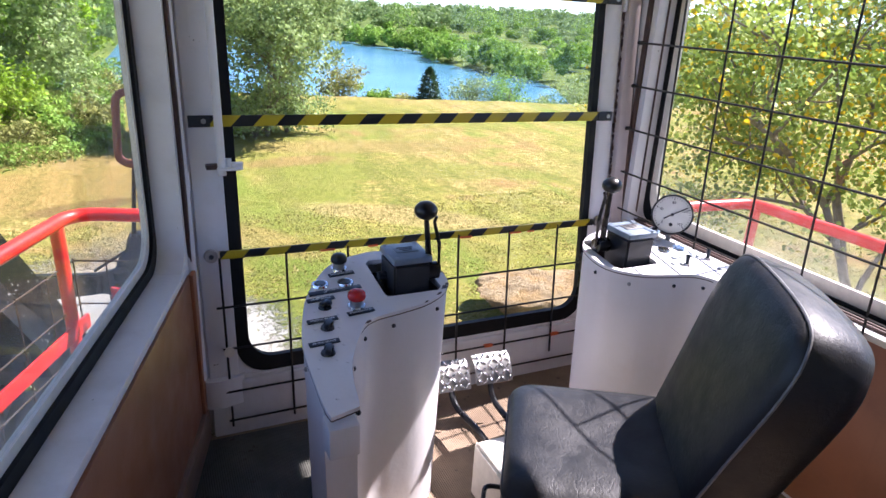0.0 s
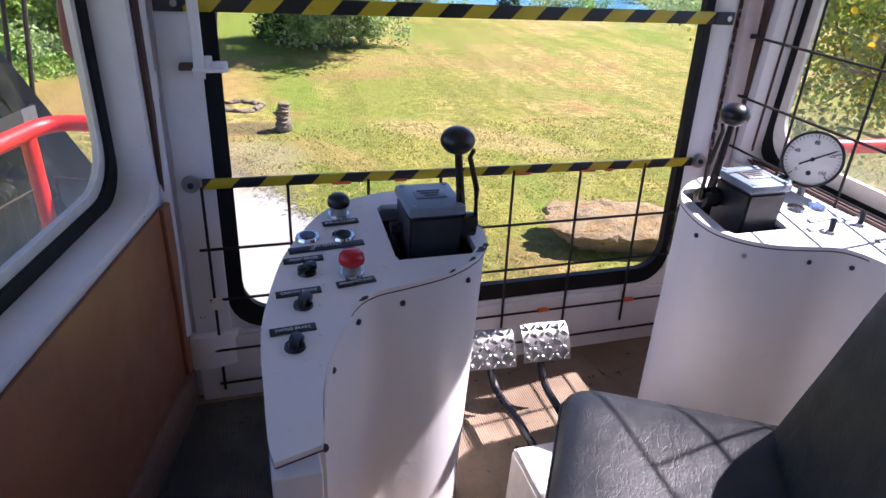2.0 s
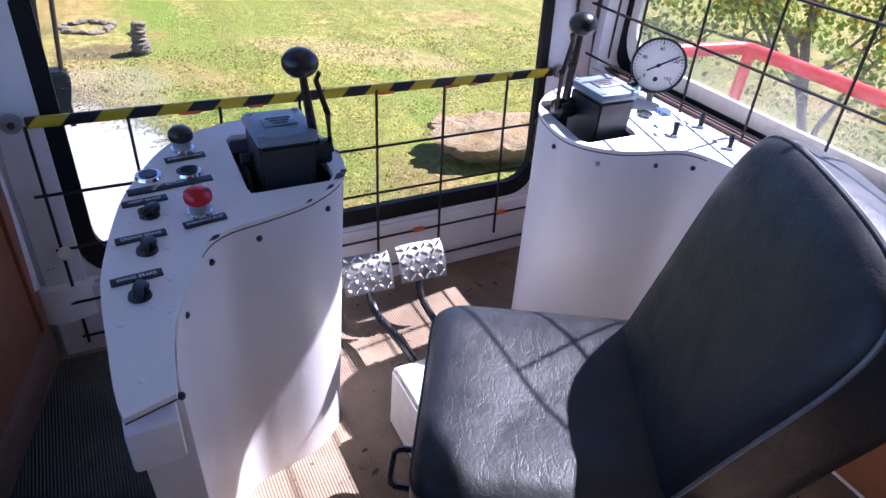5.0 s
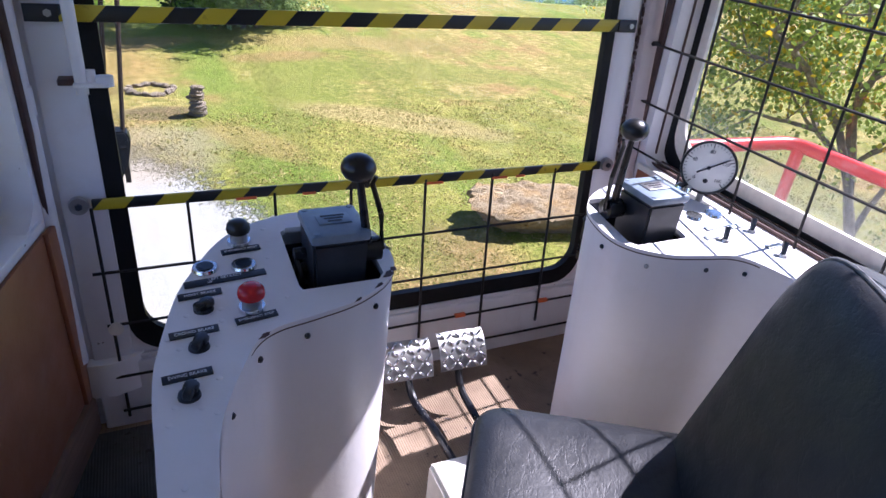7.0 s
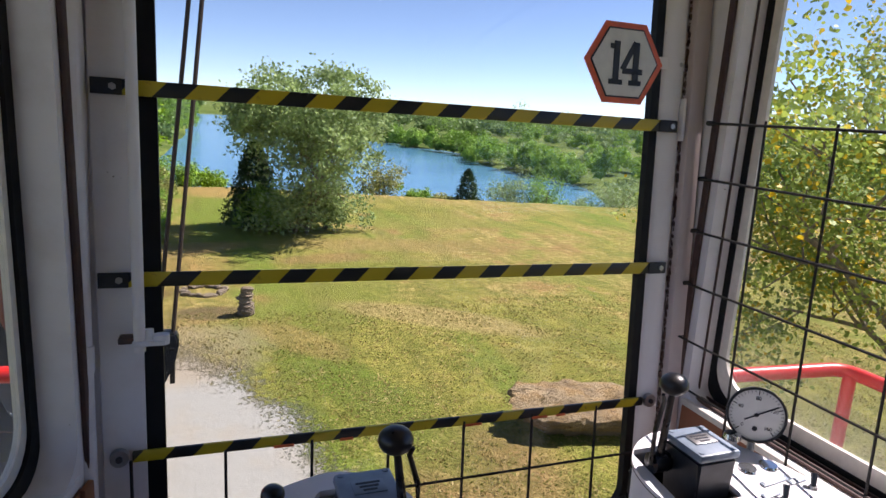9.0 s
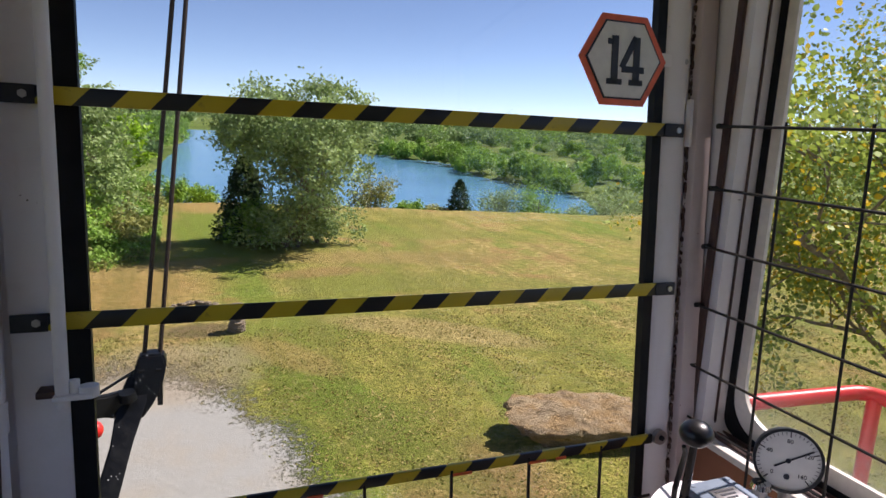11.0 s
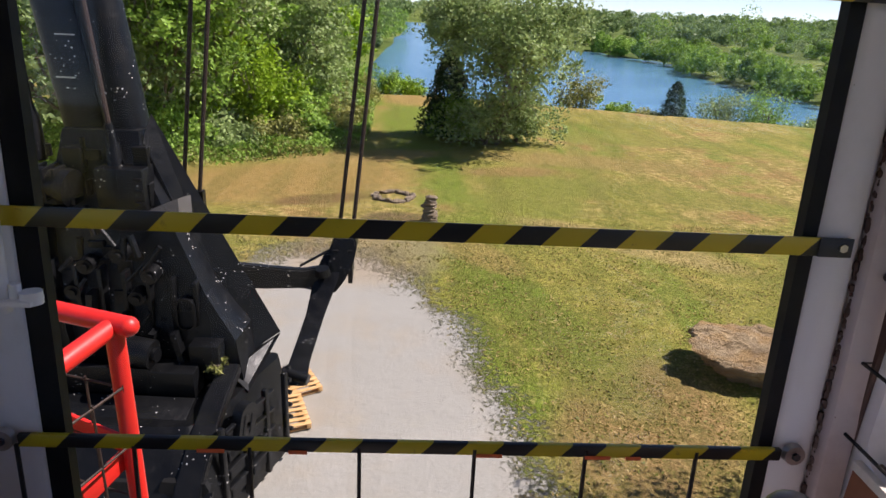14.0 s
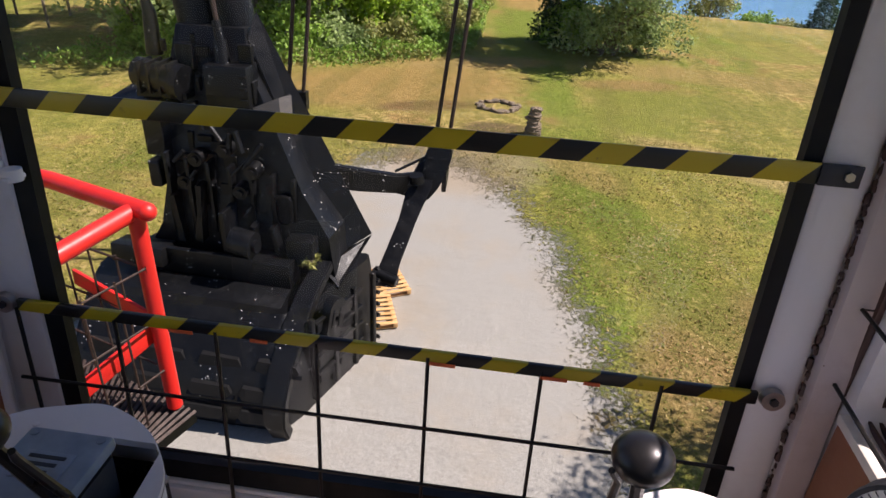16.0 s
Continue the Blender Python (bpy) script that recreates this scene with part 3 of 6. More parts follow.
# front posts
bm = BM()
box(bm, (-0.002, -0.002, 1.22), (0.094, 0.016, 2.2), bevel=0.004)
whole("post_left", bm, WHITE, "white painted steel window post", "post", LEAN, kind="structure")
bm = BM()
n = 12
post_prof = [(1.453 + 0.081 * i / n, -0.015 * math.sin(math.pi * i / n) ** 0.6) for i in range(n + 1)]
loft(bm, [[(x, y, z) for x, y in post_prof + [(1.534, 0.006), (1.453, 0.006)]] for z in (0.26, 2.3)])
whole("post_right", bm, WHITE, "white rounded cover on the window post with a dirty weld seam", "post", LEAN, kind="structure")
bm = BM()
box(bm, (1.566, -0.016, 1.25), (0.056, 0.04, 2.2), bevel=0.006)
whole("post_corner", bm, painted("pinkish_white_paint", (0.50, 0.43, 0.42), (0.27, 0.20, 0.18), (0.12, 0.07, 0.05), 0.42, amount=0.7, chips=0.72), "grimy off-white corner post", "post", LEAN, kind="structure")
bm = BM()
rng = random.Random(4)
for i in range(190):
    z = 0.30 + i * 0.0103 + rng.uniform(-0.004, 0.004)
    ball(bm, (1.536 + rng.uniform(-.0035, .0035), -0.009, z), rng.uniform(0.002, 0.0065), rng.uniform(1.0, 2.2), 6)
whole("weld_seam", bm, DARKBROWN, "dark rusty weld seam down the post", "seam", LEAN, kind="structure")
# kick panel under the front window
bm = BM()
box(bm, (0.75, -0.008, 0.100), (1.60, 0.024, 0.215), bevel=0.008)
box(bm, (0.75, -0.004, 0.214), (1.50, 0.014, 0.012), bevel=0.004)
whole("kick_panel", bm, WHITE, "dented white kick panel under the front window", "wall panel", LEAN, kind="structure")
bm = BM()
loft(bm, [[(x, y, z) for x, y in ((-0.098, 0.0), (-0.06, -0.035), (-0.01, -0.042), (0.05, -0.022), (0.07, 0.0))] for z in (0.125, 0.15, 0.225)])
whole("corner_flange", bm, WHITE, "bent white sheet flange in the corner", "flange", LEAN, kind="structure")

# ---------------------------------------------------------------- bars, mesh, pipes, sign


def barrier_bar(z, label):
    t = thing("barrier_bar", label, "barrier bar", LEAN @ Matrix.Translation((0, 0, z)) @ Matrix.Rotation(radians(0.42), 4, "Y"), "bars across the front window")
    part("bar", box(BM(), (0.735, -0.022, 0), (1.53, 0.006, 0.034), bevel=0.0015), TAPE, t)
    for x in (0.0, 1.486):
        part("end_tab", box(BM(), (x - 0.012, -0.0265, 0), (0.062, 0.003, 0.035), bevel=0.001), BLACKINK, t, "black end tab")
        part("spacer", cyl(BM(), (x, -0.018, 0), (x, -0.004, 0), 0.011), BLACKINK, t)
        part("bolt", cyl(BM(), (x, -0.032, 0), (x, -0.026, 0), 0.008, seg=6), STEEL, t, "steel bolt head")
    return t


barrier_bar(1.501, "yellow and black striped safety bar, upper")
barrier_bar(1.076, "yellow and black striped safety bar, middle")
low = thing("barrier_bar", "yellow and black striped safety bar carrying a wire guard", "barrier bar", LEAN @ Matrix.Translation((0, 0, 0.656)) @ Matrix.Rotation(radians(0.5), 4, "Y"), "bars across the front window")
part("bar", box(BM(), (0.735, -0.026, 0), (1.44, 0.012, 0.026), bevel=0.003), TAPE, low)
for x in (-0.012, 1.482):
    part("washer", cyl(BM(), (x, -0.02, 0), (x, -0.034, 0), 0.022, 0.020, 24), STEEL, low, "dull steel washer")
    part("bolt", cyl(BM(), (x, -0.04, 0), (x, -0.034, 0), 0.008, seg=6), BLACKINK, low)
for x, w in ((0.36, 0.05), (0.52, 0.035), (0.88, 0.05), (1.09, 0.05), (1.16, 0.03)):
    part("tape_scrap", box(BM(), (x, -0.0335, -0.012), (w, 0.002, 0.007)), ORANGE, low, "scrap of orange tape")

guard = thing("wire_guard", "black welded wire guard under the lower safety bar", "wire guard", LEAN)
xs = (0.012, 0.221, 0.431, 0.634, 0.852, 1.067, 1.285)
for i, x in enumerate(xs):
    part("wire", cyl(BM(), (x, -0.030, 0.648), (x, -0.030, 0.045 if i != 6 else 0.10), 0.0042, seg=6), WIRE, guard)
for z, a, b in ((0.482, -0.01, 1.45), (0.335, 0.0, 1.45), (0.178, -0.01, 1.45), (0.070, 0.0, 1.45)):
    part("wire", cyl(BM(), (a, -0.036, z), (b, -0.036, z), 0.0042, seg=6), WIRE, guard)
part("washer", cyl(BM(), (0.018, -0.041, 0.325), (0.018, -0.036, 0.325), 0.018, seg=20), CREAM, guard, "pale washer")
for x in (0.99, 1.30):
    part("tape_scrap", box(BM(), (x, -0.036, 0.18), (0.035, 0.011, 0.011)), ORANGE, guard, "scrap of orange tape")

mesh = thing("window_mesh", "black welded wire mesh over the side window", "wire mesh", RIGHT)
for z in (1.507, 1.344, 1.186, 1.022, 0.850, 0.70):
    part("wire", cyl(BM(), (0.012, -0.030, z), (1.95, -0.030, z), 0.0038, seg=6), WIRE, mesh)
    part("lug", cyl(BM(), (0.010, -0.034, z), (0.010, -0.008, z), 0.007, seg=8), WIRE, mesh)
for i in range(9):
    u = 0.210 + 0.210 * i
    part("wire", cyl(BM(), (u, -0.023, 1.52), (u + 0.032, -0.023, 0.60), 0.0038, seg=6), WIRE, mesh)

pipe = thing("conduit", "white painted vertical conduit in the corner", "pipe", LEAN)
part("tube", cyl(BM(), (-0.076, -0.030, 0.24), (-0.076, -0.030, 2.3), 0.019), WHITE, pipe)
for z in (0.90, 1.9):
    part("collar", cyl(BM(), (-0.076, -0.030, z - 0.03), (-0.076, -0.030, z + 0.03), 0.0225), WHITE, pipe)
rod = thing("latch_rod", "white painted rod with a lug latch beside the front window", "latch", LEAN)
part("tube", cyl(BM(), (0.040, -0.048, 0.915), (0.040, -0.048, 2.25), 0.0125), WHITE, rod)
bm = BM()
box(bm, (0.06, -0.045, 0.935), (0.07, 0.045, 0.010), bevel=0.003)
cyl(bm, (0.085, -0.045, 0.930), (0.085, -0.045, 0.952), 0.018)
cyl(bm, (0.06, -0.045, 0.940), (0.06, -0.045, 0.965), 0.010)
part("latch_lug", bm, WHITE, rod)
part("bracket", box(BM(), (0.018, -0.028, 0.94), (0.045, 0.045, 0.014), bevel=0.003), DARKBROWN, rod, "rusty bracket")
bm = BM()
box(bm, (1.527, -0.018, 1.512), (0.010, 0.024, 0.125), bevel=0.003)
for z in (1.458, 1.566):
    loft(bm, [[(x, y * 1.12 - 0.001, z + d) for x, y in post_prof + [(1.534, 0.004), (1.453, 0.004)]] for d in (-0.006, 0.006)])
whole("pipe_clamp", bm, WHITE, "white painted clamp round the post", "clamp", LEAN)

sign = thing("number_sign", "hexagonal white number sign with an orange-red border", "sign", LEAN @ Matrix.Translation((1.313, -0.012, 1.660)))


def hexagon(s):
    return [(-0.133 * s, 0, 0.004), (-0.066 * s, 0, -0.112 * s), (0.066 * s, 0, -0.112 * s), (0.133 * s, 0, 0.004), (0.068 * s, 0, 0.112 * s), (-0.068 * s, 0, 0.112 * s)]


for nm, s, y, mat in (("border", 1.0, 0.0, SIGNRED), ("border_line", 0.86, -0.0022, BLACKINK), ("face", 0.82, -0.0036, SIGNFACE)):
    bm = BM()
    loft(bm, [[(x, y + d, z) for x, _, z in hexagon(s)] for d in (0.0, 0.004)])
    part(nm, bm, mat, sign, smooth=0)
bm = BM()
for c, s in (((-0.030, 0, 0), (0.020, 0.0015, 0.118)), ((-0.030, 0, -0.054), (0.046, 0.0015, 0.014)), ((-0.043, 0, 0.044), (0.018, 0.0015, 0.014)),
             ((0.036, 0, 0), (0.020, 0.0015, 0.118)), ((0.036, 0, -0.054), (0.042, 0.0015, 0.014)), ((0.026, 0, -0.022), (0.068, 0.0015, 0.016))):
    box(bm, (c[0], -0.0046, c[2]), s)
box(bm, (0, 0, 0), (0.016, 0.0015, 0.088), Matrix.Translation((0.012, -0.0046, 0.020)) @ Matrix.Rotation(radians(28), 4, "Y"))
part("numeral", bm, BLACKINK, sign, "black numeral 14", smooth=0)
part("bracket", box(BM(), (0.165, 0.004, 0.012), (0.10, 0.004, 0.034), bevel=0.001), WHITE, sign, "white bracket")
part("bolt", cyl(BM(), (0.20, -0.002, 0.012), (0.20, 0.003, 0.012), 0.007, seg=6), STEEL, sign)

# ---------------------------------------------------------------- control consoles


def top_z(y):
    return 0.725 + 0.12 * (y + 0.48)


CONSOLE = [(0.126, -0.986), (0.120, -0.85), (0.122, -0.76), (0.132, -0.69), (0.167, -0.564), (0.205, -0.487), (0.253, -0.414), (0.306, -0.370), (0.362, -0.349),
           (0.426, -0.338), (0.500, -0.368), (0.553, -0.422), (0.571, -0.483), (0.568, -0.549), (0.535, -0.598), (0.468, -0.638), (0.385, -0.659), (0.322, -0.672), (0.282, -0.698),
           (0.250, -0.752), (0.219, -0.817), (0.201, -0.878), (0.182, -0.986)]


def console_outline(n=5):
    pts = spline(CONSOLE[:-1] + [CONSOLE[-1]], n)
    return pts[:-n]      # leaves the tail's end straight


def knob_lever(parent, foot, knob, trigger=True):
    foot, knob = Vector(foot), Vector(knob)
    part("lever", tube(BM(), [foot, foot.lerp(knob, 0.5), knob], 0.010, 8, 0.0065), BLACKPL, parent, "black steel lever")
    part("knob", ball(BM(), knob, 0.031, 0.80), BLACKPL, parent, "glossy black ball knob")
    part("hub", cyl(BM(), foot - Vector((0.02, 0, 0)), foot + Vector((0.022, 0, 0)), 0.024), BLACKPL, parent)
    if trigger:
        off = Vector((0.026, -0.004, 0))
        part("trigger", tube(BM(), [foot + off, foot.lerp(knob, 0.45) + off * 1.2, foot.lerp(knob, 0.82) + off * 0.8, foot.lerp(knob, 0.9) + off * 1.1], 0.0065, 8, 0.004), BLACKPL, parent, "black release trigger")


def push_button(parent, x, y, cap, r=0.020, h=0.010, capname="button"):
    z = top_z(y) + 0.003
    part("bezel", cyl(BM(), (x, y, z), (x, y, z + 0.006), r * 1.18, r * 1.08, 24), CHROME, parent, "chrome bezel")
    part(capname, cyl(BM(), (x, y, z + 0.003), (x, y, z + 0.002 + h * 0.6), r * 0.80, r * 0.74, 24), cap, parent)


def mushroom(parent, x, y, mat, label, r=0.023):
    z = top_z(y)
    part("collar", cyl(BM(), (x, y, z), (x, y, z + 0.010), r * 1.12, r * 1.02, 24), CHROME, parent, "steel collar")
    part("stem", cyl(BM(), (x, y, z + 0.009), (x, y, z + 0.028), r * 0.78, seg=20), STEEL, parent)
    bm = BM()
    prof = [(0.80, 0.024), (1.02, 0.028), (1.08, 0.035), (1.0, 0.043), (0.74, 0.049), (0.36, 0.052), (0.05, 0.0525)]
    loft(bm, [[(x + r * k * math.cos(a), y + r * k * math.sin(a), z + h) for a in (2 * math.pi * i / 24 for i in range(24))] for k, h in prof])
    part("mushroom_cap", bm, mat, parent, label)


def selector(parent, x, y, turn=35):
    z = top_z(y) + 0.003
    part("selector_base", cyl(BM(), (x, y, z), (x, y, z + 0.006), 0.017, 0.015, 20), BLACKPL, parent)
    bm = BM()
    box(bm, (0, 0, 0.012), (0.036, 0.014, 0.014), bevel=0.004)
    box(bm, (0.006, 0, 0.012), (0.018, 0.022, 0.012), bevel=0.004)
    part("selector_knob", bm, BLACKPL, parent, "black selector knob", pose(x, y, z, 8, 0, turn))


def label_plate(parent, x, y, w, text, size=0.0085, turn=8, h=0.016):
    tilt = math.degrees(math.atan(0.12))
    m = pose(x, y, top_z(y) + 0.0062, tilt, 0, turn)
    p = part("label_plate", box(BM(), (0, 0, 0), (w, h, 0.003), bevel=0.0006), PLATE, parent, "engraved black label plate", m)
    two = text.split("\n")
    letters(two[0], size, p, pose(0, 0.003 * (len(two) - 1), 0.0018))
    for row in two[1:]:
        letters(row, size * 0.8, p, pose(-0.028, -0.0045, 0.0018))


def console(name, label, m, mirror):
    t = thing(name, label, "control console", m)
    o = console_outline()
    top = [(p.x, p.y, top_z(p.y)) for p in o]
    mid = Vector((0.36, -0.56, 0))
    # body: sides leaning in a little towards the floor, tail cut back under the lid
    rings = []
    for f, s in ((0.0, 0.90), (0.5, 0.945), (0.965, 0.985), (1.0, 0.985)):
        r = []
        for x, y, z in top:
            yy = max(y, -0.935)
            r.append((mid.x + (x - mid.x) * s, mid.y + (yy - mid.y) * s, FZ + (z - 0.004 - FZ) * f))
        rings.append(r)
    part("body", loft(BM(), rings, False), WHITE_CLEAN, t, smooth=50)
    # lid with the slot for the controller
    slot = [(0.380, -0.588), (0.524, -0.588), (0.538, -0.572), (0.538, -0.404), (0.524, -0.390), (0.388, -0.390), (0.376, -0.404), (0.376, -0.573)]
    bm = BM()
    ov = [bm.verts.new((x, y, z + 0.004)) for x, y, z in top]
    iv = [bm.verts.new((x, y, top_z(y) + 0.004)) for x, y in slot]
    es = [bm.edges.new((a[i], a[(i + 1) % len(a)])) for a in (ov, iv) for i in range(len(a))]
    bmesh.ops.triangle_fill(bm, use_beauty=True, use_dissolve=False, edges=es)
    geo = bmesh.ops.extrude_face_region(bm, geom=list(bm.faces))
    bmesh.ops.translate(bm, vec=(0, 0, -0.012), verts=[v for v in geo["geom"] if isinstance(v, bmesh.types.BMVert)])
    part("lid", bm, WHITE_CLEAN, t, smooth=30)
    # Dark strip paints the shadow gap under the lid with its worn edge.
    bm = BM()
    loft(bm, [[(mid.x + (x - mid.x) * 1.0015, mid.y + (y - mid.y) * 1.0015, z + dz) for x, y, z in top] for dz in (-0.0075, -0.0045)], False)
    part("lid_shadow_seam", bm, DARKBROWN, t, "dark strip for the lid's worn edge and the shadow gap under it")
    bm = BM()
    cx, cy = 0.455, -0.49
    wellpts = [(cx + (x - cx) * 1.02, cy + (y - cy) * 1.02) for x, y in slot]
    vs = [[bm.verts.new((x, y, z)) for x, y in wellpts] for z in (0.58, 0.700)]
    for j in range(8):
        bm.faces.new((vs[0][j], vs[0][(j + 1) % 8], vs[1][(j + 1) % 8], vs[1][j]))
    bm.faces.new(vs[0])
    part("well", bm, BLACKPL, t, "dark opening under the controller")
    # tail box
    bm = BM()
    box(bm, (0.153, -0.958, 0.60), (0.066, 0.058, 0.075), bevel=0.006)
    part("tail_box", bm, WHITE_CLEAN, t)
    # controller
    ctl = Matrix.Translation((-0.022, 0.0, 0.009)) if mirror else Matrix()
    bm = BM()
    loft(bm, [[(0.458 + sx * 0.052 * k, -0.505 + sy * 0.057 * k, z) for sx, sy in ((-1, -1), (1, -1), (1, 1), (-1, 1))] for z, k in ((0.63, 0.92), (0.785, 1.0))])
    bmesh.ops.bevel(bm, geom=list(bm.edges), offset=0.005, segments=2, affect="EDGES")
    part("controller_case", bm, CHARCOAL, t, "charcoal controller case", ctl)
    bm = BM()
    box(bm, (0.458, -0.505, 0.797), (0.112, 0.122, 0.020), bevel=0.006)
    for sx in (-1, 1):
        for sy in (-1, 1):
            cyl(bm, (0.458 + sx * 0.044, -0.505 + sy * 0.050, 0.806), (0.458 + sx * 0.044, -0.505 + sy * 0.050, 0.8085), 0.006, seg=8)
    lid = part("controller_lid", bm, GREYTOP, t, "worn grey-blue controller lid", ctl)
    bm = BM()
    box(bm, (0.458, -0.503, 0.8085), (0.062, 0.040, 0.003), bevel=0.001)
    pl = part("maker_plate", bm, STEEL if mirror else GREYTOP, lid, "maker's plate with worn lettering")
    bm = BM()
    for k in range(3):
        box(bm, (0.458, -0.492 - 0.011 * k, 0.8103), (0.046 - 0.010 * k, 0.005, 0.0012))
    part("plate_lettering", bm, BLACKINK, pl)
    bm = BM()
    for dz in (0.70, 0.735, 0.66):
        cyl(bm, (0.385, -0.49, dz), (0.41, -0.49, dz), 0.012, seg=8)
    tube(bm, [(0.388, -0.455, 0.65), (0.39, -0.47, 0.72), (0.40, -0.50, 0.745)], 0.005, 6)
    tube(bm, [(0.386, -0.53, 0.65), (0.392, -0.52, 0.70), (0.388, -0.50, 0.725)], 0.006, 6)
    part("linkage", bm, CHARCOAL, t, "dark linkage inside the opening")
    # screws round the lid and on the side
    rng = random.Random(3 if mirror else 2)
    for i in range(0, len(o), 9):
        p, q = o[i], o[(i + 1) % len(o)]
        nrm = Vector(((q - p).y, -(q - p).x)).normalized()
        c = mid.to_2d() + (p - mid.to_2d()) * 0.985
        if c.y < -0.95:
            continue
        z = top_z(c.y) - 0.035
        s = 1 if nrm.dot(p - mid.to_2d()) > 0 else -1
        part("screw", ball(BM(), (c.x + nrm.x * s * 0.001, c.y + nrm.y * s * 0.001, z), 0.006, 1.0, 8), CHARCOAL if rng.random() < 0.7 else STEEL, t)
    return t


def rivet(parent, x, y):
    part("rivet", ball(BM(), (x, y, top_z(y) + 0.002), 0.0065, 0.55, 8), WHITE_CLEAN, parent)


lc = console("control_console", "white teardrop operator console with labelled brake switches", Matrix(), False)
knob_lever(lc, (0.520, -0.530, 0.750), (0.481, -0.580, 0.941))
mushroom(lc, 0.294, -0.420, BLACKPL, "black mushroom reset button", 0.021)
push_button(lc, 0.224, -0.490, BLACKPL)
push_button(lc, 0.291, -0.496, BLACKPL)
mushroom(lc, 0.287, -0.615, REDCAP, "red mushroom emergency stop", 0.0215)
for x, y, a in ((0.210, -0.599, 30), (0.194, -0.687, 60), (0.171, -0.783, 70)):
    selector(lc, x, y, a)
label_plate(lc, 0.293, -0.449, 0.072, "EMERGENCY RESET", 0.0072, 6)
label_plate(lc, 0.255, -0.529, 0.142, "LEFT RETRACT\nUP", 0.0088, 5, 0.017)
label_plate(lc, 0.208, -0.563, 0.072, "HOIST BRAKE", 0.0085, 4)
label_plate(lc, 0.190, -0.655, 0.076, "CROWD BRAKE", 0.0085, 4)
label_plate(lc, 0.172, -0.746, 0.072, "SWING BRAKE", 0.0085, 4)
label_plate(lc, 0.290, -0.643, 0.070, "EMERGENCY STOP", 0.0072, 8)
for x, y in ((0.345, -0.385), (0.338, -0.480), (0.268, -0.455), (0.236, -0.605), (0.182, -0.61), (0.235, -0.635), (0.165, -0.685), (0.150, -0.66), (0.222, -0.69),
             (0.225, -0.655), (0.215, -0.76), (0.150, -0.80), (0.185, -0.81), (0.152, -0.935), (0.318, -0.63), (0.35, -0.60), (0.140, -0.83), (0.205, -0.825)):
    rivet(lc, x, y)
for x, y, sx, sy in ((0.548, -0.578, 0.020, 0.008), (0.560, -0.566, 0.010, 0.007), (0.520, -0.606, 0.016, 0.004), (0.296, -0.687, 0.014, 0.005), (0.572, -0.500, 0.004, 0.012), (0.470, -0.637, 0.012, 0.003)):
    bm = BM()
    bmesh.ops.create_circle(bm, cap_ends=True, segments=9, radius=1.0)
    for i, v in enumerate(bm.verts):
        v.co *= (1.0, 0.7, 1.1, 0.8, 0.95)[i % 5]
    loftd = pose(x, y, top_z(y) + 0.0046, math.degrees(math.atan(0.12)), 0, 38) @ Matrix.Diagonal((sx, sy, 1, 1))
    part("paint_chip", bm, DARKBROWN, lc, "chipped paint along the lid's edge", loftd)
rc = console("control_console", "white operator console with chrome buttons under the mesh window",
             Matrix.Translation((1.666, 0.0, -0.014)) @ Matrix.Diagonal((-1, 1, 1, 1)), True)
# its own switches, in the console's mirrored coordinates
knob_lever(rc, (0.516, -0.468, 0.752), (0.538, -0.505, 0.961))
for x, y in ((0.291, -0.512), (0.228, -0.514)):
    push_button(rc, x, y, CHROME, 0.019, 0.007)
x, y = 0.267, -0.432
part("plunger_stem", cyl(BM(), (x, y, top_z(y)), (x, y, top_z(y) + 0.034), 0.016, 0.014, 20), STEEL, rc)
part("plunger_cap", cyl(BM(), (x, y, top_z(y) + 0.030), (x, y, top_z(y) + 0.042), 0.022, 0.019, 24), CHROME, rc, "worn chrome plunger")
for x, y in ((0.289, -0.62), (0.185, -0.603), (0.187, -0.704)):
    z = top_z(y) + 0.003
    part("toggle_base", cyl(BM(), (x, y, z), (x, y, z + 0.007), 0.011, 0.009, 8), STEEL, rc, "steel toggle base")
    part("toggle_lever", tube(BM(), [(x, y, z + 0.005), (x - 0.004, y + 0.004, z + 0.018), (x - 0.009, y + 0.010, z + 0.032)], 0.0055, 8, 0.0075), CHARCOAL, rc, "dark toggle lever")
for x, y in ((0.245, -0.585), (0.27, -0.66), (0.15, -0.64), (0.16, -0.57), (0.20, -0.55)):
    rivet(rc, x, y)

for x, y, w in ((0.262, -0.565, 0.085), (0.310, -0.600, 0.05), (0.205, -0.575, 0.05), (0.175, -0.665, 0.05), (0.32, -0.47, 0.05)):
    p = part("label_frame", box(BM(), (0, 0, 0), (w, 0.015, 0.003), bevel=0.0006), GREYTOP, rc, "grey label frame", pose(x, y, top_z(y) + 0.0062, 6.8, 0, -6))
    part("label_strip", box(BM(), (0, 0, 0.0016), (w * 0.8, 0.008, 0.001)), DIAL, p)
gauge = thing("pressure_gauge", "round white pressure gauge on a short stem behind the console", "gauge", frame_matrix((1.452, -0.445, 0.808), (0.74, -0.66, 0.0), (0.13, 0.145, 0.98)))
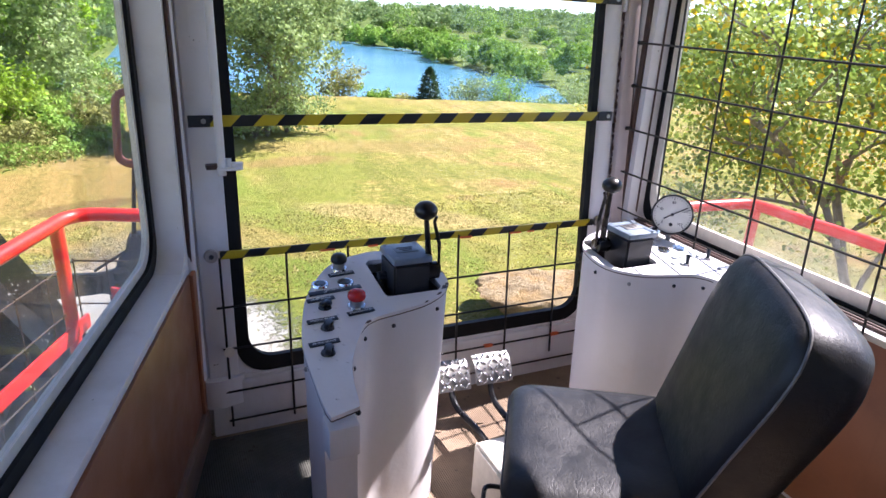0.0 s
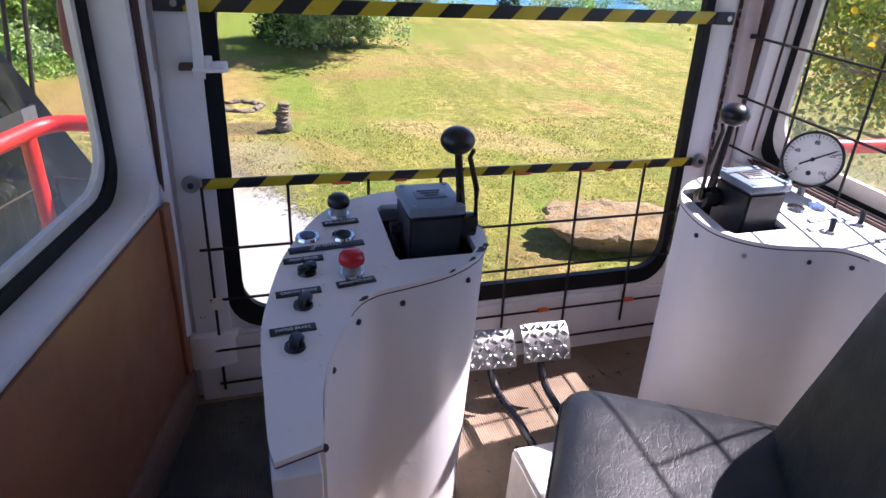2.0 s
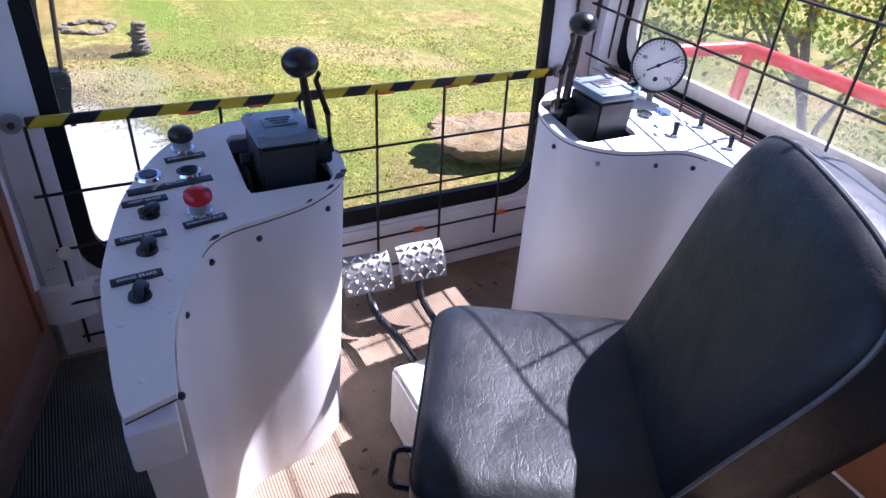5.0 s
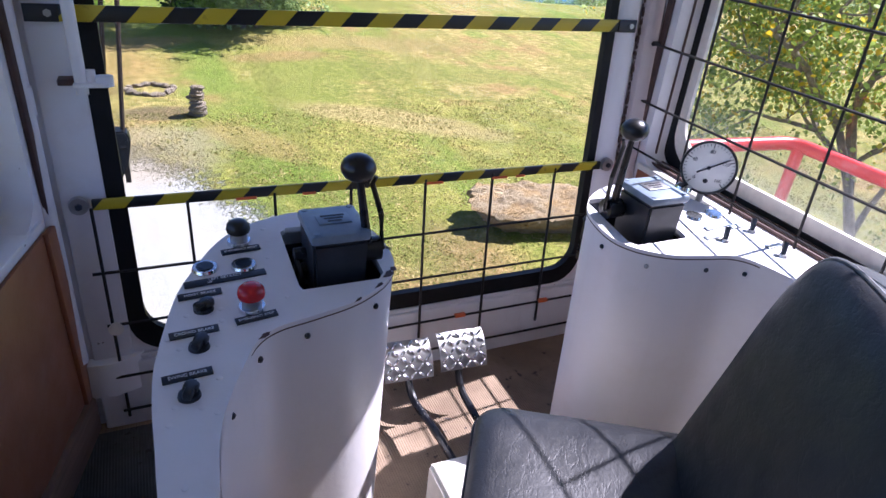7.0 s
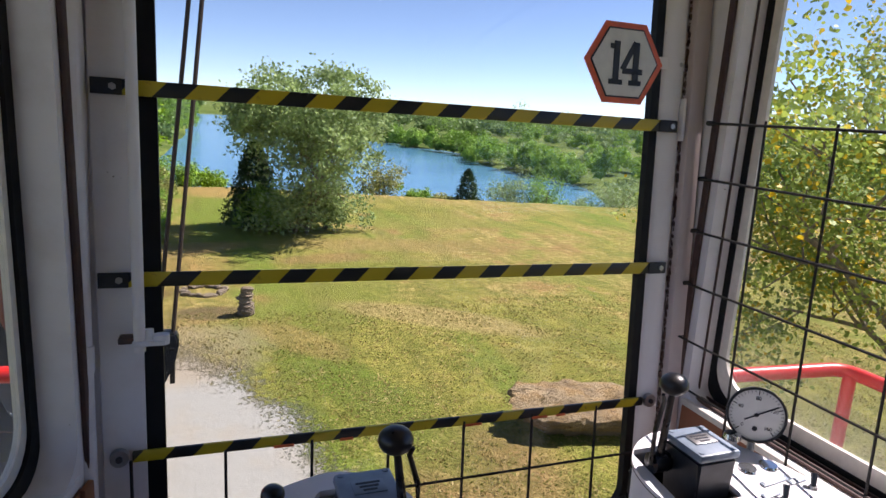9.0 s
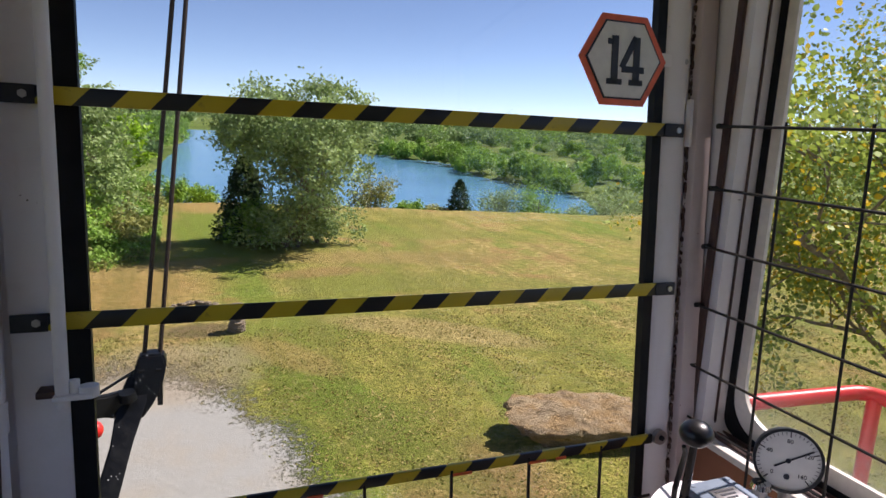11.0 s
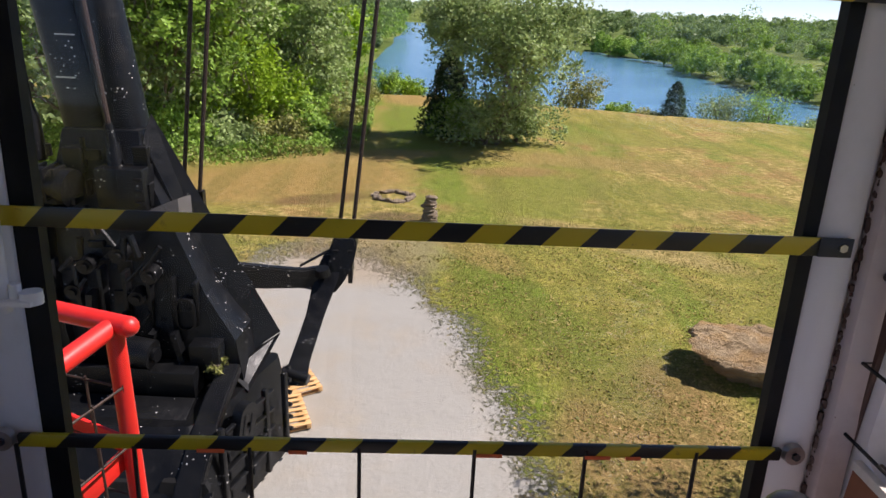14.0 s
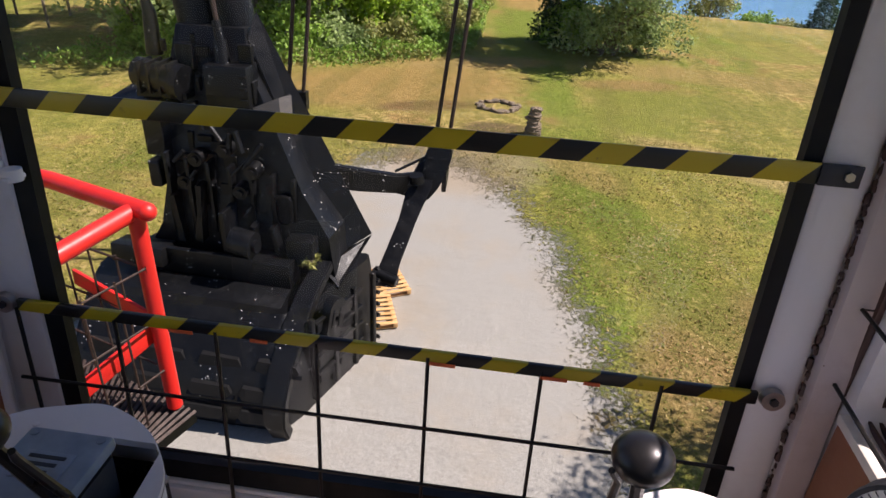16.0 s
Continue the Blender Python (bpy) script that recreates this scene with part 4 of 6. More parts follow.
# local -y... the dial looks along local -y
part("case", cyl(BM(), (0, 0.0, 0), (0, 0.034, 0), 0.068, 0.064, 40), CHARCOAL, gauge, "dark gauge case")
bm = BM()
ring(bm, [(0.069 * math.cos(a), 0.069 * math.sin(a)) for a in (2 * math.pi * i / 40 for i in range(40))],
     [(0.063 * math.cos(a), 0.063 * math.sin(a)) for a in (2 * math.pi * i / 40 for i in range(40))], -0.006, 0.004)
part("rim", bm, CHARCOAL, gauge)
part("dial", cyl(BM(), (0, -0.002, 0), (0, 0.002, 0), 0.0635, seg=40), DIAL, gauge, "white dial")
bm = BM()
for i in range(33):
    a = radians(225 - 270 * i / 32)
    big = i % 8 == 0
    box(bm, (0, -0.0026, 0.056 if big else 0.058), (0.0022 if big else 0.0010, 0.0008, 0.011 if big else 0.006), Matrix.Rotation(radians(90) - a, 4, "Y"))
part("dial_ticks", bm, BLACKINK, gauge, smooth=0)
bm = BM()
box(bm, (0, -0.0034, 0.012), (0.0035, 0.0008, 0.085), Matrix.Rotation(radians(58), 4, "Y"))
cyl(bm, (0, -0.005, 0), (0, -0.002, 0), 0.005, seg=12)
part("needle", bm, BLACKINK, gauge, "black needle", smooth=0)
for txt, a in (("0", 225), ("40", 157.5), ("80", 90), ("120", 22.5), ("160", -45)):
    letters(txt, 0.0125, gauge, pose(0.041 * math.cos(radians(a)), -0.0026, 0.041 * math.sin(radians(a)), 90, 0, 0), BLACKINK, "numeral")
part("maker_mark", cyl(BM(), (0, -0.0028, -0.034), (0, -0.002, -0.034), 0.006, seg=12), BLACKINK, gauge)
part("stem", tube(BM(), [(0.0, 0.02, -0.06), (0.0, 0.02, -0.11)], 0.009, 10), STEEL, gauge)

# ---------------------------------------------------------------- pedals


def pedal(x, y, z, arm):
    m = pose(x, y, z, 52, 0, -4)
    t = thing("foot_pedal", "chequer-plate foot pedal on a black bent arm", "pedal", m, "pedals between the consoles")
    bm = BM()
    n = 8
    prof = [(-0.056 + 0.112 * i / n, -0.012 * (2 * i / n - 1) ** 2 * (1.0 if i < n / 2 else 1.6)) for i in range(n + 1)]
    loft(bm, [[(sx, v, w) for v, w in prof] + [(sx, v, w - 0.006) for v, w in prof[::-1]] for sx in (-0.071, 0.071)])
    p = part("tread", bm, STEEL, t, "bright aluminium chequer plate", smooth=50)
    bm = BM()
    rng = random.Random(int(x * 100))
    for i in range(6):
        for j in range(5):
            c = (-0.057 + 0.023 * i, -0.044 + 0.022 * j, 0.001 - 0.012 * ((-0.044 + 0.022 * j) / 0.056) ** 2)
            a = 45 if (i + j) % 2 else -45
            r = bmesh.ops.create_uvsphere(bm, u_segments=8, v_segments=4, radius=1, matrix=Matrix.Translation(c) @ Matrix.Rotation(radians(a), 4, "Z") @ Matrix.Diagonal((0.0125, 0.0045, 0.0035, 1)))
    part("chequer_bump", bm, CHROME, p, smooth=60)
    inv = m.inverted()
    part("arm", tube(BM(), [inv @ Vector(q) for q in rounded(arm, 0.12)], 0.011, 8), BLACKPL, t, "black bent pedal arm")
    return t


pedal(0.738, -0.264, 0.214, [(0.742, -0.235, 0.215), (0.735, -0.30, 0.115), (0.752, -0.50, 0.125), (0.80, -0.66, FZ + 0.005)])
pedal(0.906, -0.268, 0.217, [(0.898, -0.245, 0.21), (0.885, -0.31, 0.112), (0.88, -0.46, 0.112), (0.90, -0.66, FZ + 0.005)])

# ---------------------------------------------------------------- operator's seat
SEAT = pose(0.767, -1.014, 0, 0, 0, 57.8)
seat = thing("operator_seat", "black vinyl operator seat on a cream pedestal, turned towards the console", "seat", SEAT)
bm = BM()
o = rrect(-0.235, 0.235, -0.26, 0.215, 0.06, 6)
prof = [(0.93, 0.345), (1.0, 0.358), (1.0, 0.372), (1.0, 0.430), (0.985, 0.452), (0.93, 0.466), (0.80, 0.474), (0.62, 0.476), (0.45, 0.475), (0.28, 0.473), (0.12, 0.471)]
loft(bm, [[(x * k, y * k, z) for x, y in o] for k, z in prof])
for v in bm.verts:
    # slack folds where the cushion meets the back
    if v.co.z > 0.43:
        f = smooth01((-v.co.y - 0.02) / 0.18)
        v.co.z += f * (0.016 + 0.007 * math.sin(v.co.x * 46 + v.co.y * 30))
cushion = part("cushion", bm, VINYL, seat, "wrinkled black vinyl cushion", smooth=70)
bm = BM()
tube(bm, [(x * 1.0, y * 1.0, 0.436) for x, y in o] + [(o[0][0], o[0][1], 0.436)], 0.0035, 6)
part("piping", bm, BLACKPL, cushion)
# backrest: a rounded slab, a little narrower at its foot, leaning back
BACK = Matrix.Translation((0, -0.150, 0.435)) @ Matrix.Rotation(radians(17.8), 4, "X")
out = spline([(-0.15, -0.07), (0.0, -0.074), (0.15, -0.07), (0.190, -0.02), (0.222, 0.20), (0.246, 0.37), (0.236, 0.46), (0.180, 0.510), (0.0, 0.522), (-0.180, 0.510), (-0.236, 0.46), (-0.246, 0.37), (-0.222, 0.20), (-0.190, -0.02)], 5)
bm = BM()
cz = 0.25
prof = [(0.12, 0.012), (0.35, 0.012), (0.70, 0.009), (0.90, 0.003), (0.97, -0.006), (1.0, -0.022), (1.012, -0.050), (1.012, -0.105), (0.985, -0.140), (0.90, -0.158), (0.5, -0.164)]
loft(bm, [[(p.x * k, y, cz + (p.y - cz) * k) for p in out] for k, y in prof])
back = part("backrest", bm, VINYL, seat, "padded black vinyl backrest", BACK, 70)
bm = BM()
lp = [(p.x * 0.993, -0.014, cz + (p.y - cz) * 0.993) for p in out]
tube(bm, lp + [lp[0]], 0.0036, 6)
part("piping", bm, PIPING, back)
bm = BM()
for sx in (-0.12, 0.12):
    tube(bm, rounded([(sx, -0.12, 0.34), (sx, -0.33, 0.34), (sx, -0.40, 0.60)], 0.08), 0.014, 8)
part("back_frame", bm, BLACKPL, seat, "black steel back frame")
bm = BM()
tube(bm, rounded([(-0.05, 0.20, 0.33), (-0.05, 0.255, 0.33), (-0.13, 0.255, 0.33), (-0.13, 0.20, 0.33)], 0.02), 0.006, 8)
part("adjust_handle", bm, BLACKPL, seat, "black adjusting handle")
bm = BM()
box(bm, (0, 0, 0.335), (0.38, 0.40, 0.03), bevel=0.004)
part("seat_pan", bm, BLACKPL, seat)
cyl_bm = cyl(BM(), (0, -0.02, 0.19), (0, -0.02, 0.33), 0.07)
part("column", cyl_bm, CHARCOAL, seat)
bm = BM()
loft(bm, [[(x, y, z) for x, y in ((0.655, -1.30), (1.0, -1.30), (1.0, -0.62), (0.655, -0.615))] for z in (FZ, 0.205)])
bmesh.ops.bevel(bm, geom=list(bm.edges), offset=0.008, segments=2, affect="EDGES")
part("pedestal", bm, CREAM, seat, "cream painted steel pedestal", SEAT.inverted())

# ---------------------------------------------------------------- rails and catwalks outside the cab
rail = thing("handrail", "red tubular handrail at the corner of the catwalk", "handrail")
part("top_rail", tube(BM(), rounded([(-1.15, -0.95, 0.60), (-0.45, 0.62, 0.64), (0.012, 0.458, 0.638)], 0.10), 0.026, 12), REDRAIL, rail)
part("rail_end", ball(BM(), (0.014, 0.457, 0.638), 0.0265, 1, 14), REDRAIL, rail)
part("return_rail", tube(BM(), [(-0.03, 0.475, 0.632), (-0.13, 0.16, 0.60)], 0.026, 12), REDRAIL, rail)
part("post", tube(BM(), [(-0.03, 0.472, 0.63), (-0.025, 0.46, -0.06)], 0.024, 12), REDRAIL, rail)
part("post", tube(BM(), [(-0.495, 0.52, 0.62), (-0.495, 0.52, -0.06)], 0.024, 12), REDRAIL, rail)
part("post", tube(BM(), [(-1.14, -0.93, 0.60), (-1.14, -0.93, -0.06)], 0.024, 12), REDRAIL, rail)
bm = BM()
box(bm, (0, 0, 0), (0.34, 0.012, 0.055), frame_matrix((-0.20, 0.515, 0.30), (0.92, -0.37, -0.10)), 0.003)
part("mid_rail", bm, REDRAIL, rail)
bm = BM()
box(bm, (0, 0, 0), (0.36, 0.012, 0.06), frame_matrix((-0.13, 0.33, 0.17), (0.5, 0.8, 0.35)), 0.003)
part("mid_rail", bm, REDRAIL, rail)
bm = BM()
box(bm, (0, 0, 0), (1.75, 0.012, 0.06), frame_matrix((-0.80, -0.20, 0.18), (0.40, 0.91, 0.03)), 0.003)
part("mid_rail", bm, REDRAIL, rail)
rw = thing("rail_mesh", "thin rusty wire mesh filling the handrail", "wire mesh")
a, b, c = Vector((-1.10, -0.90, 0)), Vector((-0.47, 0.60, 0)), Vector((-0.02, 0.45, 0))
for p, q, n in ((a, b, 9), (b, c, 4)):
    for z in (0.46, 0.28, 0.10):
        part("wire", cyl(BM(), p + Vector((0, 0, z)), q + Vector((0, 0, z)), 0.0038, seg=6), RUST, rw)
    for i in range(n + 1):
        r = p.lerp(q, i / n)
        part("wire", cyl(BM(), r + Vector((0, 0, 0.47)), r + Vector((0, 0, -0.05)), 0.0034, seg=6), RUST, rw)
for i in range(3):
    r = c.lerp(Vector((-0.12, 0.16, 0)), (i + 1) / 3)
    part("wire", cyl(BM(), r + Vector((0, 0, 0.47)), r + Vector((0, 0, -0.05)), 0.0034, seg=6), RUST, rw)
for z in (0.46, 0.28, 0.10):
    part("wire", cyl(BM(), c + Vector((0, 0, z)), (-0.12, 0.16, z), 0.0036, seg=6), RUST, rw)


def catwalk(name, label, quad):
    """A grating deck: an edge frame and bearing bars."""
    t = thing(name, label, "catwalk")
    q = [Vector(p) for p in quad]
    part("edge_frame", loft(BM(), [[p + Vector((0, 0, z)) for p in q] for z in (-0.12, -0.085)]), BLACKSTEEL, t, smooth=0)
    for i in range(25):
        f = i / 24
        part("bearing_bar", cyl(BM(), q[0].lerp(q[3], f) + Vector((0, 0, -0.075)), q[1].lerp(q[2], f) + Vector((0, 0, -0.075)), 0.007, seg=4), RUST, t)
    return t


catwalk("catwalk", "rusty grating catwalk along the cab's splayed side", [(-1.22, -1.0, 0), (-0.44, -1.0, 0), (-0.22, 0.05, 0), (-0.56, 0.66, 0)])
catwalk("catwalk", "rusty grating landing at the cab's front corner", [(-0.55, 0.66, 0), (-0.21, 0.06, 0), (-0.10, 0.06, 0), (0.04, 0.46, 0)])
rail2 = thing("handrail", "red tubular handrail beyond the mesh window", "handrail")
part("top_rail", tube(BM(), rounded([(1.69, 0.17, 0.612), (2.50, 0.10, 0.612), (2.56, -2.6, 0.612)], 0.07), 0.027, 12), REDRAIL, rail2)
part("post", tube(BM(), [(2.49, 0.06, 0.60), (2.49, 0.06, -0.08)], 0.024, 12), REDRAIL, rail2)
part("post", tube(BM(), [(2.535, -1.6, 0.60), (2.535, -1.6, -0.08)], 0.024, 12), REDRAIL, rail2)
catwalk("catwalk", "grating catwalk beside the mesh window", [(1.72, 0.18, 0), (2.54, 0.15, 0), (2.58, -2.7, 0), (1.72, -2.7, 0)])
grab = thing("grab_handle", "brown-red bent grab handle outside the side window", "grab handle")
part("bar", tube(BM(), rounded([(-0.12, 0.075, 1.155), (-0.23, 0.09, 1.155), (-0.245, 0.10, 0.945), (-0.135, 0.08, 0.930)], 0.035), 0.012, 10), OXIDE, grab)
# what carries the cab
whole("machine_house", box(BM(), (0.4, -2.6, (GZ - 0.13) / 2), (3.2, 4.6, -0.13 - GZ), bevel=0.05), BLACKSTEEL,
      "black painted machine house under the cab", "machine", kind="structure")

# ---------------------------------------------------------------- ground, lake


def shore(x):
    """How far out the field's edge lies."""
    if x < 3:
        return 61.8 + max(0.0, -x - 14) * 4
    return 61.8 - (x - 3) * 0.30


def lake_depth(x, y):
    """Above 0 in the lake."""
    near = shore(x) + 12
    far = 200.0 if x > 24 else 470.0
    left = -4.2 + max(0.0, min(y, 250) - 118) * 0.027
    right = 58.0 - max(0.0, 105 - y) * 0.3 + 3 * math.sin(y * 0.09)
    return min(y - near, far - y, x - left, right - x)


def ground_z(x, y):
    d = lake_depth(x, y)
    z = GZ
    e = y - shore(x)
    if e > 0:
        z -= 2.0 * smooth01(e / 10)
    if y > 60:
        z += 0.5 * noise.noise((x * 0.02, y * 0.02, 0)) * smooth01((y - 60) / 60)
    if d > -6:
        z = z + (-10.6 - z) * smooth01((d + 6) / 10)
    elif e > 0:
        z += 1.5 * smooth01((-d - 6) / 40) + 0.006 * max(0.0, min(y, 1500) - 250)
    z += 0.10 * noise.noise((x * 0.11, y * 0.11, 3.0))
    return z


def axis(steps):
    out = [steps[0][0]]
    for a, b, s in steps:
        n = max(1, round((b - a) / s))
        out += [a + (b - a) * (i + 1) / n for i in range(n)]
    return out


gx = axis([(-2500, -400, 350), (-400, -120, 40), (-120, -40, 8), (-40, 60, 2.0), (60, 140, 8), (140, 400, 40), (400, 2500, 350)])
gy = axis([(-2500, -400, 350), (-400, -60, 40), (-60, 0, 10), (0, 120, 2.0), (120, 260, 8), (260, 500, 30), (500, 3500, 300)])
verts = [(x, y, ground_z(x, y)) for y in gy for x in gx]
nx = len(gx)
faces = [(j * nx + i, j * nx + i + 1, (j + 1) * nx + i + 1, (j + 1) * nx + i) for j in range(len(gy) - 1) for i in range(nx - 1)]
me = bpy.data.meshes.new("ground")
me.from_pydata(verts, [], faces)
me.materials.append(GROUND)
me.shade_smooth()
tagged(new("ground", me), "dry mown lawn fraying into a white limestone yard", "ground", kind="structure")
bm = BM()
bmesh.ops.create_grid(bm, x_segments=1, y_segments=1, size=0.5, matrix=Matrix.Translation((28, 250, -9.25)) @ Matrix.Diagonal((110, 420, 1, 1)))
whole("water", bm, WATER, "rippled blue lake beyond the lawn", "lake", kind="structure", smooth=0)

# ---------------------------------------------------------------- plants


def leaf_mesh(name, centres, size, mat, rng, long=1.0, broad=False):
    """Many loose leaves, each its own small face; broad ones are six-sided."""
    n = len(centres)
    c = np.asarray(centres, float)
    up = rng.normal(size=(n, 3)) + np.array([0.25, -0.15, 0.75])
    a = np.cross(up, rng.normal(size=(n, 3)))
    a /= np.linalg.norm(a, axis=1)[:, None]
    b = np.cross(up, a)
    b /= np.linalg.norm(b, axis=1)[:, None]
    s = size * rng.uniform(0.6, 1.35, n)[:, None]
    u, w = a * s * long, b * s * 0.62
    if broad:
        corners = [c - u, c - u * 0.45 - w * 1.2, c + u * 0.35 - w * 1.05, c + u, c + u * 0.35 + w * 1.05, c - u * 0.45 + w * 1.2]
    else:
        corners = [c - u, c - w * 0.9 + u * 0.1, c + u, c + w * 0.9 + u * 0.1]
    m = len(corners)
    v = np.stack(corners, 1).reshape(-1, 3)
    me = bpy.data.meshes.new(name)
    me.vertices.add(n * m)
    me.vertices.foreach_set("co", v.ravel())
    me.loops.add(n * m)
    me.loops.foreach_set("vertex_index", np.arange(n * m))
    me.polygons.add(n)
    me.polygons.foreach_set("loop_start", np.arange(0, n * m, m))
    me.update()
    me.materials.append(mat)
    return me


def grow(bm, p, d, length, r, level, rng, tips, spread=0.75, lift=0.25, kids=(3, 4)):
    """A limb and, from it, smaller limbs; leaves a list of twig ends."""
    pts, q, v = [p], Vector(p), Vector(d).normalized()
    n = 5
    for i in range(n):
        v = (v + Vector((rng.normal() * 0.13, rng.normal() * 0.13, rng.normal() * 0.08 + lift * 0.12))).normalized()
        q = q + v * length / n
        pts.append(q.copy())
    tube(bm, pts, r, 8 if level == 0 else 5, r * 0.45)
    if level >= 3 or length < 0.5:
        tips.append((pts[-1], length))
        tips.append((pts[3], length))
        return
    for k in range(rng.integers(kids[0], kids[1] + 1)):
        at = pts[rng.integers(2, n + 1)]
        a = rng.uniform(0, 2 * math.pi)
        side = v.orthogonal().normalized()
        side.rotate(Matrix.Rotation(a, 3, v))
        nd = (v * (1 - spread * 0.55) + side * spread + Vector((0, 0, lift * 0.4))).normalized()
        grow(bm, at, nd, length * rng.uniform(0.55, 0.8), r * 0.5, level + 1, rng, tips, spread, lift, kids)


def tree(name, label, at, height, mat, seed, nleaf=9000, leaf=0.14, stems=1, spread=0.75, lift=0.25, lean=(0, 0), blob=0.55, low=0.0, category="tree", group="", kids=(3, 4), wide=0.36, flare=0.0, bare=0.0, clump=0.24, broad=False, canopy=None):
    rng = np.random.default_rng(seed)
    t = thing(name, label, category, Matrix.Translation(at), group)
    bm, tips = BM(), []
    for s in range(stems):
        d = Vector((lean[0] + (rng.normal() * 0.28 if stems > 1 else 0), lean[1] + (rng.normal() * 0.28 if stems > 1 else 0), 1))
        grow(bm, Vector((rng.normal() * 0.15 * (stems > 1), rng.normal() * 0.15 * (stems > 1), -0.25)), d, height * 0.42, height * 0.018 / (1 + 0.25 * (stems - 1)), 0, rng, tips, spread, lift, kids)
    top = max(p.z for p, _ in tips)
    s = height / (top + 0.4)
    spread_now = float(np.percentile([math.hypot(p.x, p.y) for p, _ in tips], 88)) * s
    sx = wide * height / max(spread_now, 0.1)
    for v in bm.verts:
        w = s * sx * (1 + flare * (max(0.0, v.co.z) / top - 0.6))
        v.co = Vector((v.co.x * w, v.co.y * w, v.co.z * s))
    part("trunk", bm, BARK, t, "grey-brown trunk and limbs", smooth=60)
    c = []
    per = max(1, nleaf // len(tips))
    for p, ln in tips:
        w = s * sx * (1 + flare * (max(0.0, p.z) / top - 0.6))
        p = Vector((p.x * w, p.y * w, p.z * s))
        sprays = max(2, per // 22)
        heart = np.array(p) + rng.normal(size=(sprays, 3)) * np.array([1, 1, 0.8]) * blob * 1.25 * max(0.6, ln * s * 0.6)
        for q in heart:
            c.append(q + rng.normal(size=(max(1, per // sprays), 3)) * np.array([1, 1, 0.62]) * clump * rng.uniform(0.7, 1.4))
    if canopy:
        # sprays over an uneven dome
        (ox, oy, oz), (rx, ry, rz), count, each = canopy
        d = rng.normal(size=(count, 3))
        d[:, 2] = np.abs(d[:, 2]) * 0.9 - 0.35
        d /= np.linalg.norm(d, axis=1)[:, None]
        for q in d * rng.uniform(0.62, 1.03, (count, 1)) * np.array([rx, ry, rz]) + np.array([ox, oy, oz]):
            c.append(q + rng.normal(size=(each, 3)) * np.array([1, 1, 0.6]) * rng.uniform(0.30, 0.62))
    if low:
        k = nleaf // 6
        a, rr = rng.uniform(0, 2 * math.pi, k), low * np.sqrt(rng.uniform(0, 1, k))
        c.append(np.c_[rr * np.cos(a), rr * np.sin(a), np.abs(rng.normal(size=k)) * height * 0.11 + 0.1])
    c = np.concatenate(c)
    c = c[c[:, 2] > 0.05]
    if bare:
        c = c[c[:, 2] > height * (bare + 0.12 * rng.normal(size=len(c)))]
    ob = new("crown", leaf_mesh("crown", c, leaf, mat, rng, broad=broad))
    ob.parent = t
    return t


def bush(name, label, at, r, h, mat, seed, n=2500, leaf=0.12, cone=False, category="bush", group="", long=1.0):
    rng = np.random.default_rng(seed)
    t = thing(name, label, category, Matrix.Translation(at), group)
    bm, c = BM(), []
    stems = 7 if not cone else 1
    for i in range(stems):
        a = rng.uniform(0, 2 * math.pi)
        tip = Vector((math.cos(a) * r * 0.6, math.sin(a) * r * 0.6, h * 0.7)) if not cone else Vector((0, 0, h * 0.9))
        tube(bm, [Vector((0, 0, -0.2)), tip * 0.45 + Vector((0, 0, h * 0.1)), tip], 0.04 + 0.008 * h, 5, 0.012)
    part("stems", bm, BARK, t, smooth=60)
    if cone:
        z = rng.uniform(0, 1, n) ** 1.5
        rr = r * (1 - z) ** 0.55 * np.sqrt(rng.uniform(0.25, 1, n)) * (1 + 0.18 * rng.normal(size=n))
        a = rng.uniform(0, 2 * math.pi, n)
        c = np.c_[rr * np.cos(a), rr * np.sin(a), 0.05 * h + z * h]
    else:
        lumps = 30
        lc_ = np.c_[rng.normal(size=lumps) * r * 0.45, rng.normal(size=lumps) * r * 0.45, np.abs(rng.normal(size=lumps)) * h * 0.30 + h * 0.22]
        c = np.concatenate([p + rng.normal(size=(n // lumps, 3)) * np.array([r * 0.17, r * 0.17, h * 0.11]) for p in lc_])
        c = c[c[:, 2] > 0.03]
    ob = new("crown", leaf_mesh("crown", c, leaf, mat, rng, long))
    ob.parent = t
    return t


def G(x, y, dz=0.0):
    return (x, y, ground_z(x, y) + dz)


# the tree on the lawn with its undergrowth
tree("lawn_tree", "tall grey-green tree with bare lower limbs on the lawn", G(6.3, 40.0), 9.9, LEAF_GREY, 11, 12000, 0.125, 4, 0.80, 0.22, (0.04, 0), 0.40, wide=0.44, flare=0.8, bare=0.36, canopy=((0.3, 0, 6.9), (4.9, 4.6, 4.0), 150, 120))
bush("juniper", "dark juniper beside the lawn tree", G(3.3, 42.5), 1.9, 5.4, LEAF_DARK, 12, 6500, 0.13, True, "juniper")
bush("bush", "grey-green undergrowth at the tree's foot", G(5.6, 39.8), 2.7, 3.6, LEAF_GREY, 13, 5200, 0.12)
bush("bush", "grey-green undergrowth at the tree's foot", G(7.9, 41.2), 2.0, 3.2, LEAF_GREY, 14, 3600, 0.12)
bush("bush", "dark undergrowth at the tree's foot", G(3.9, 40.8), 1.6, 3.0, LEAF_MID, 15, 3000, 0.12)
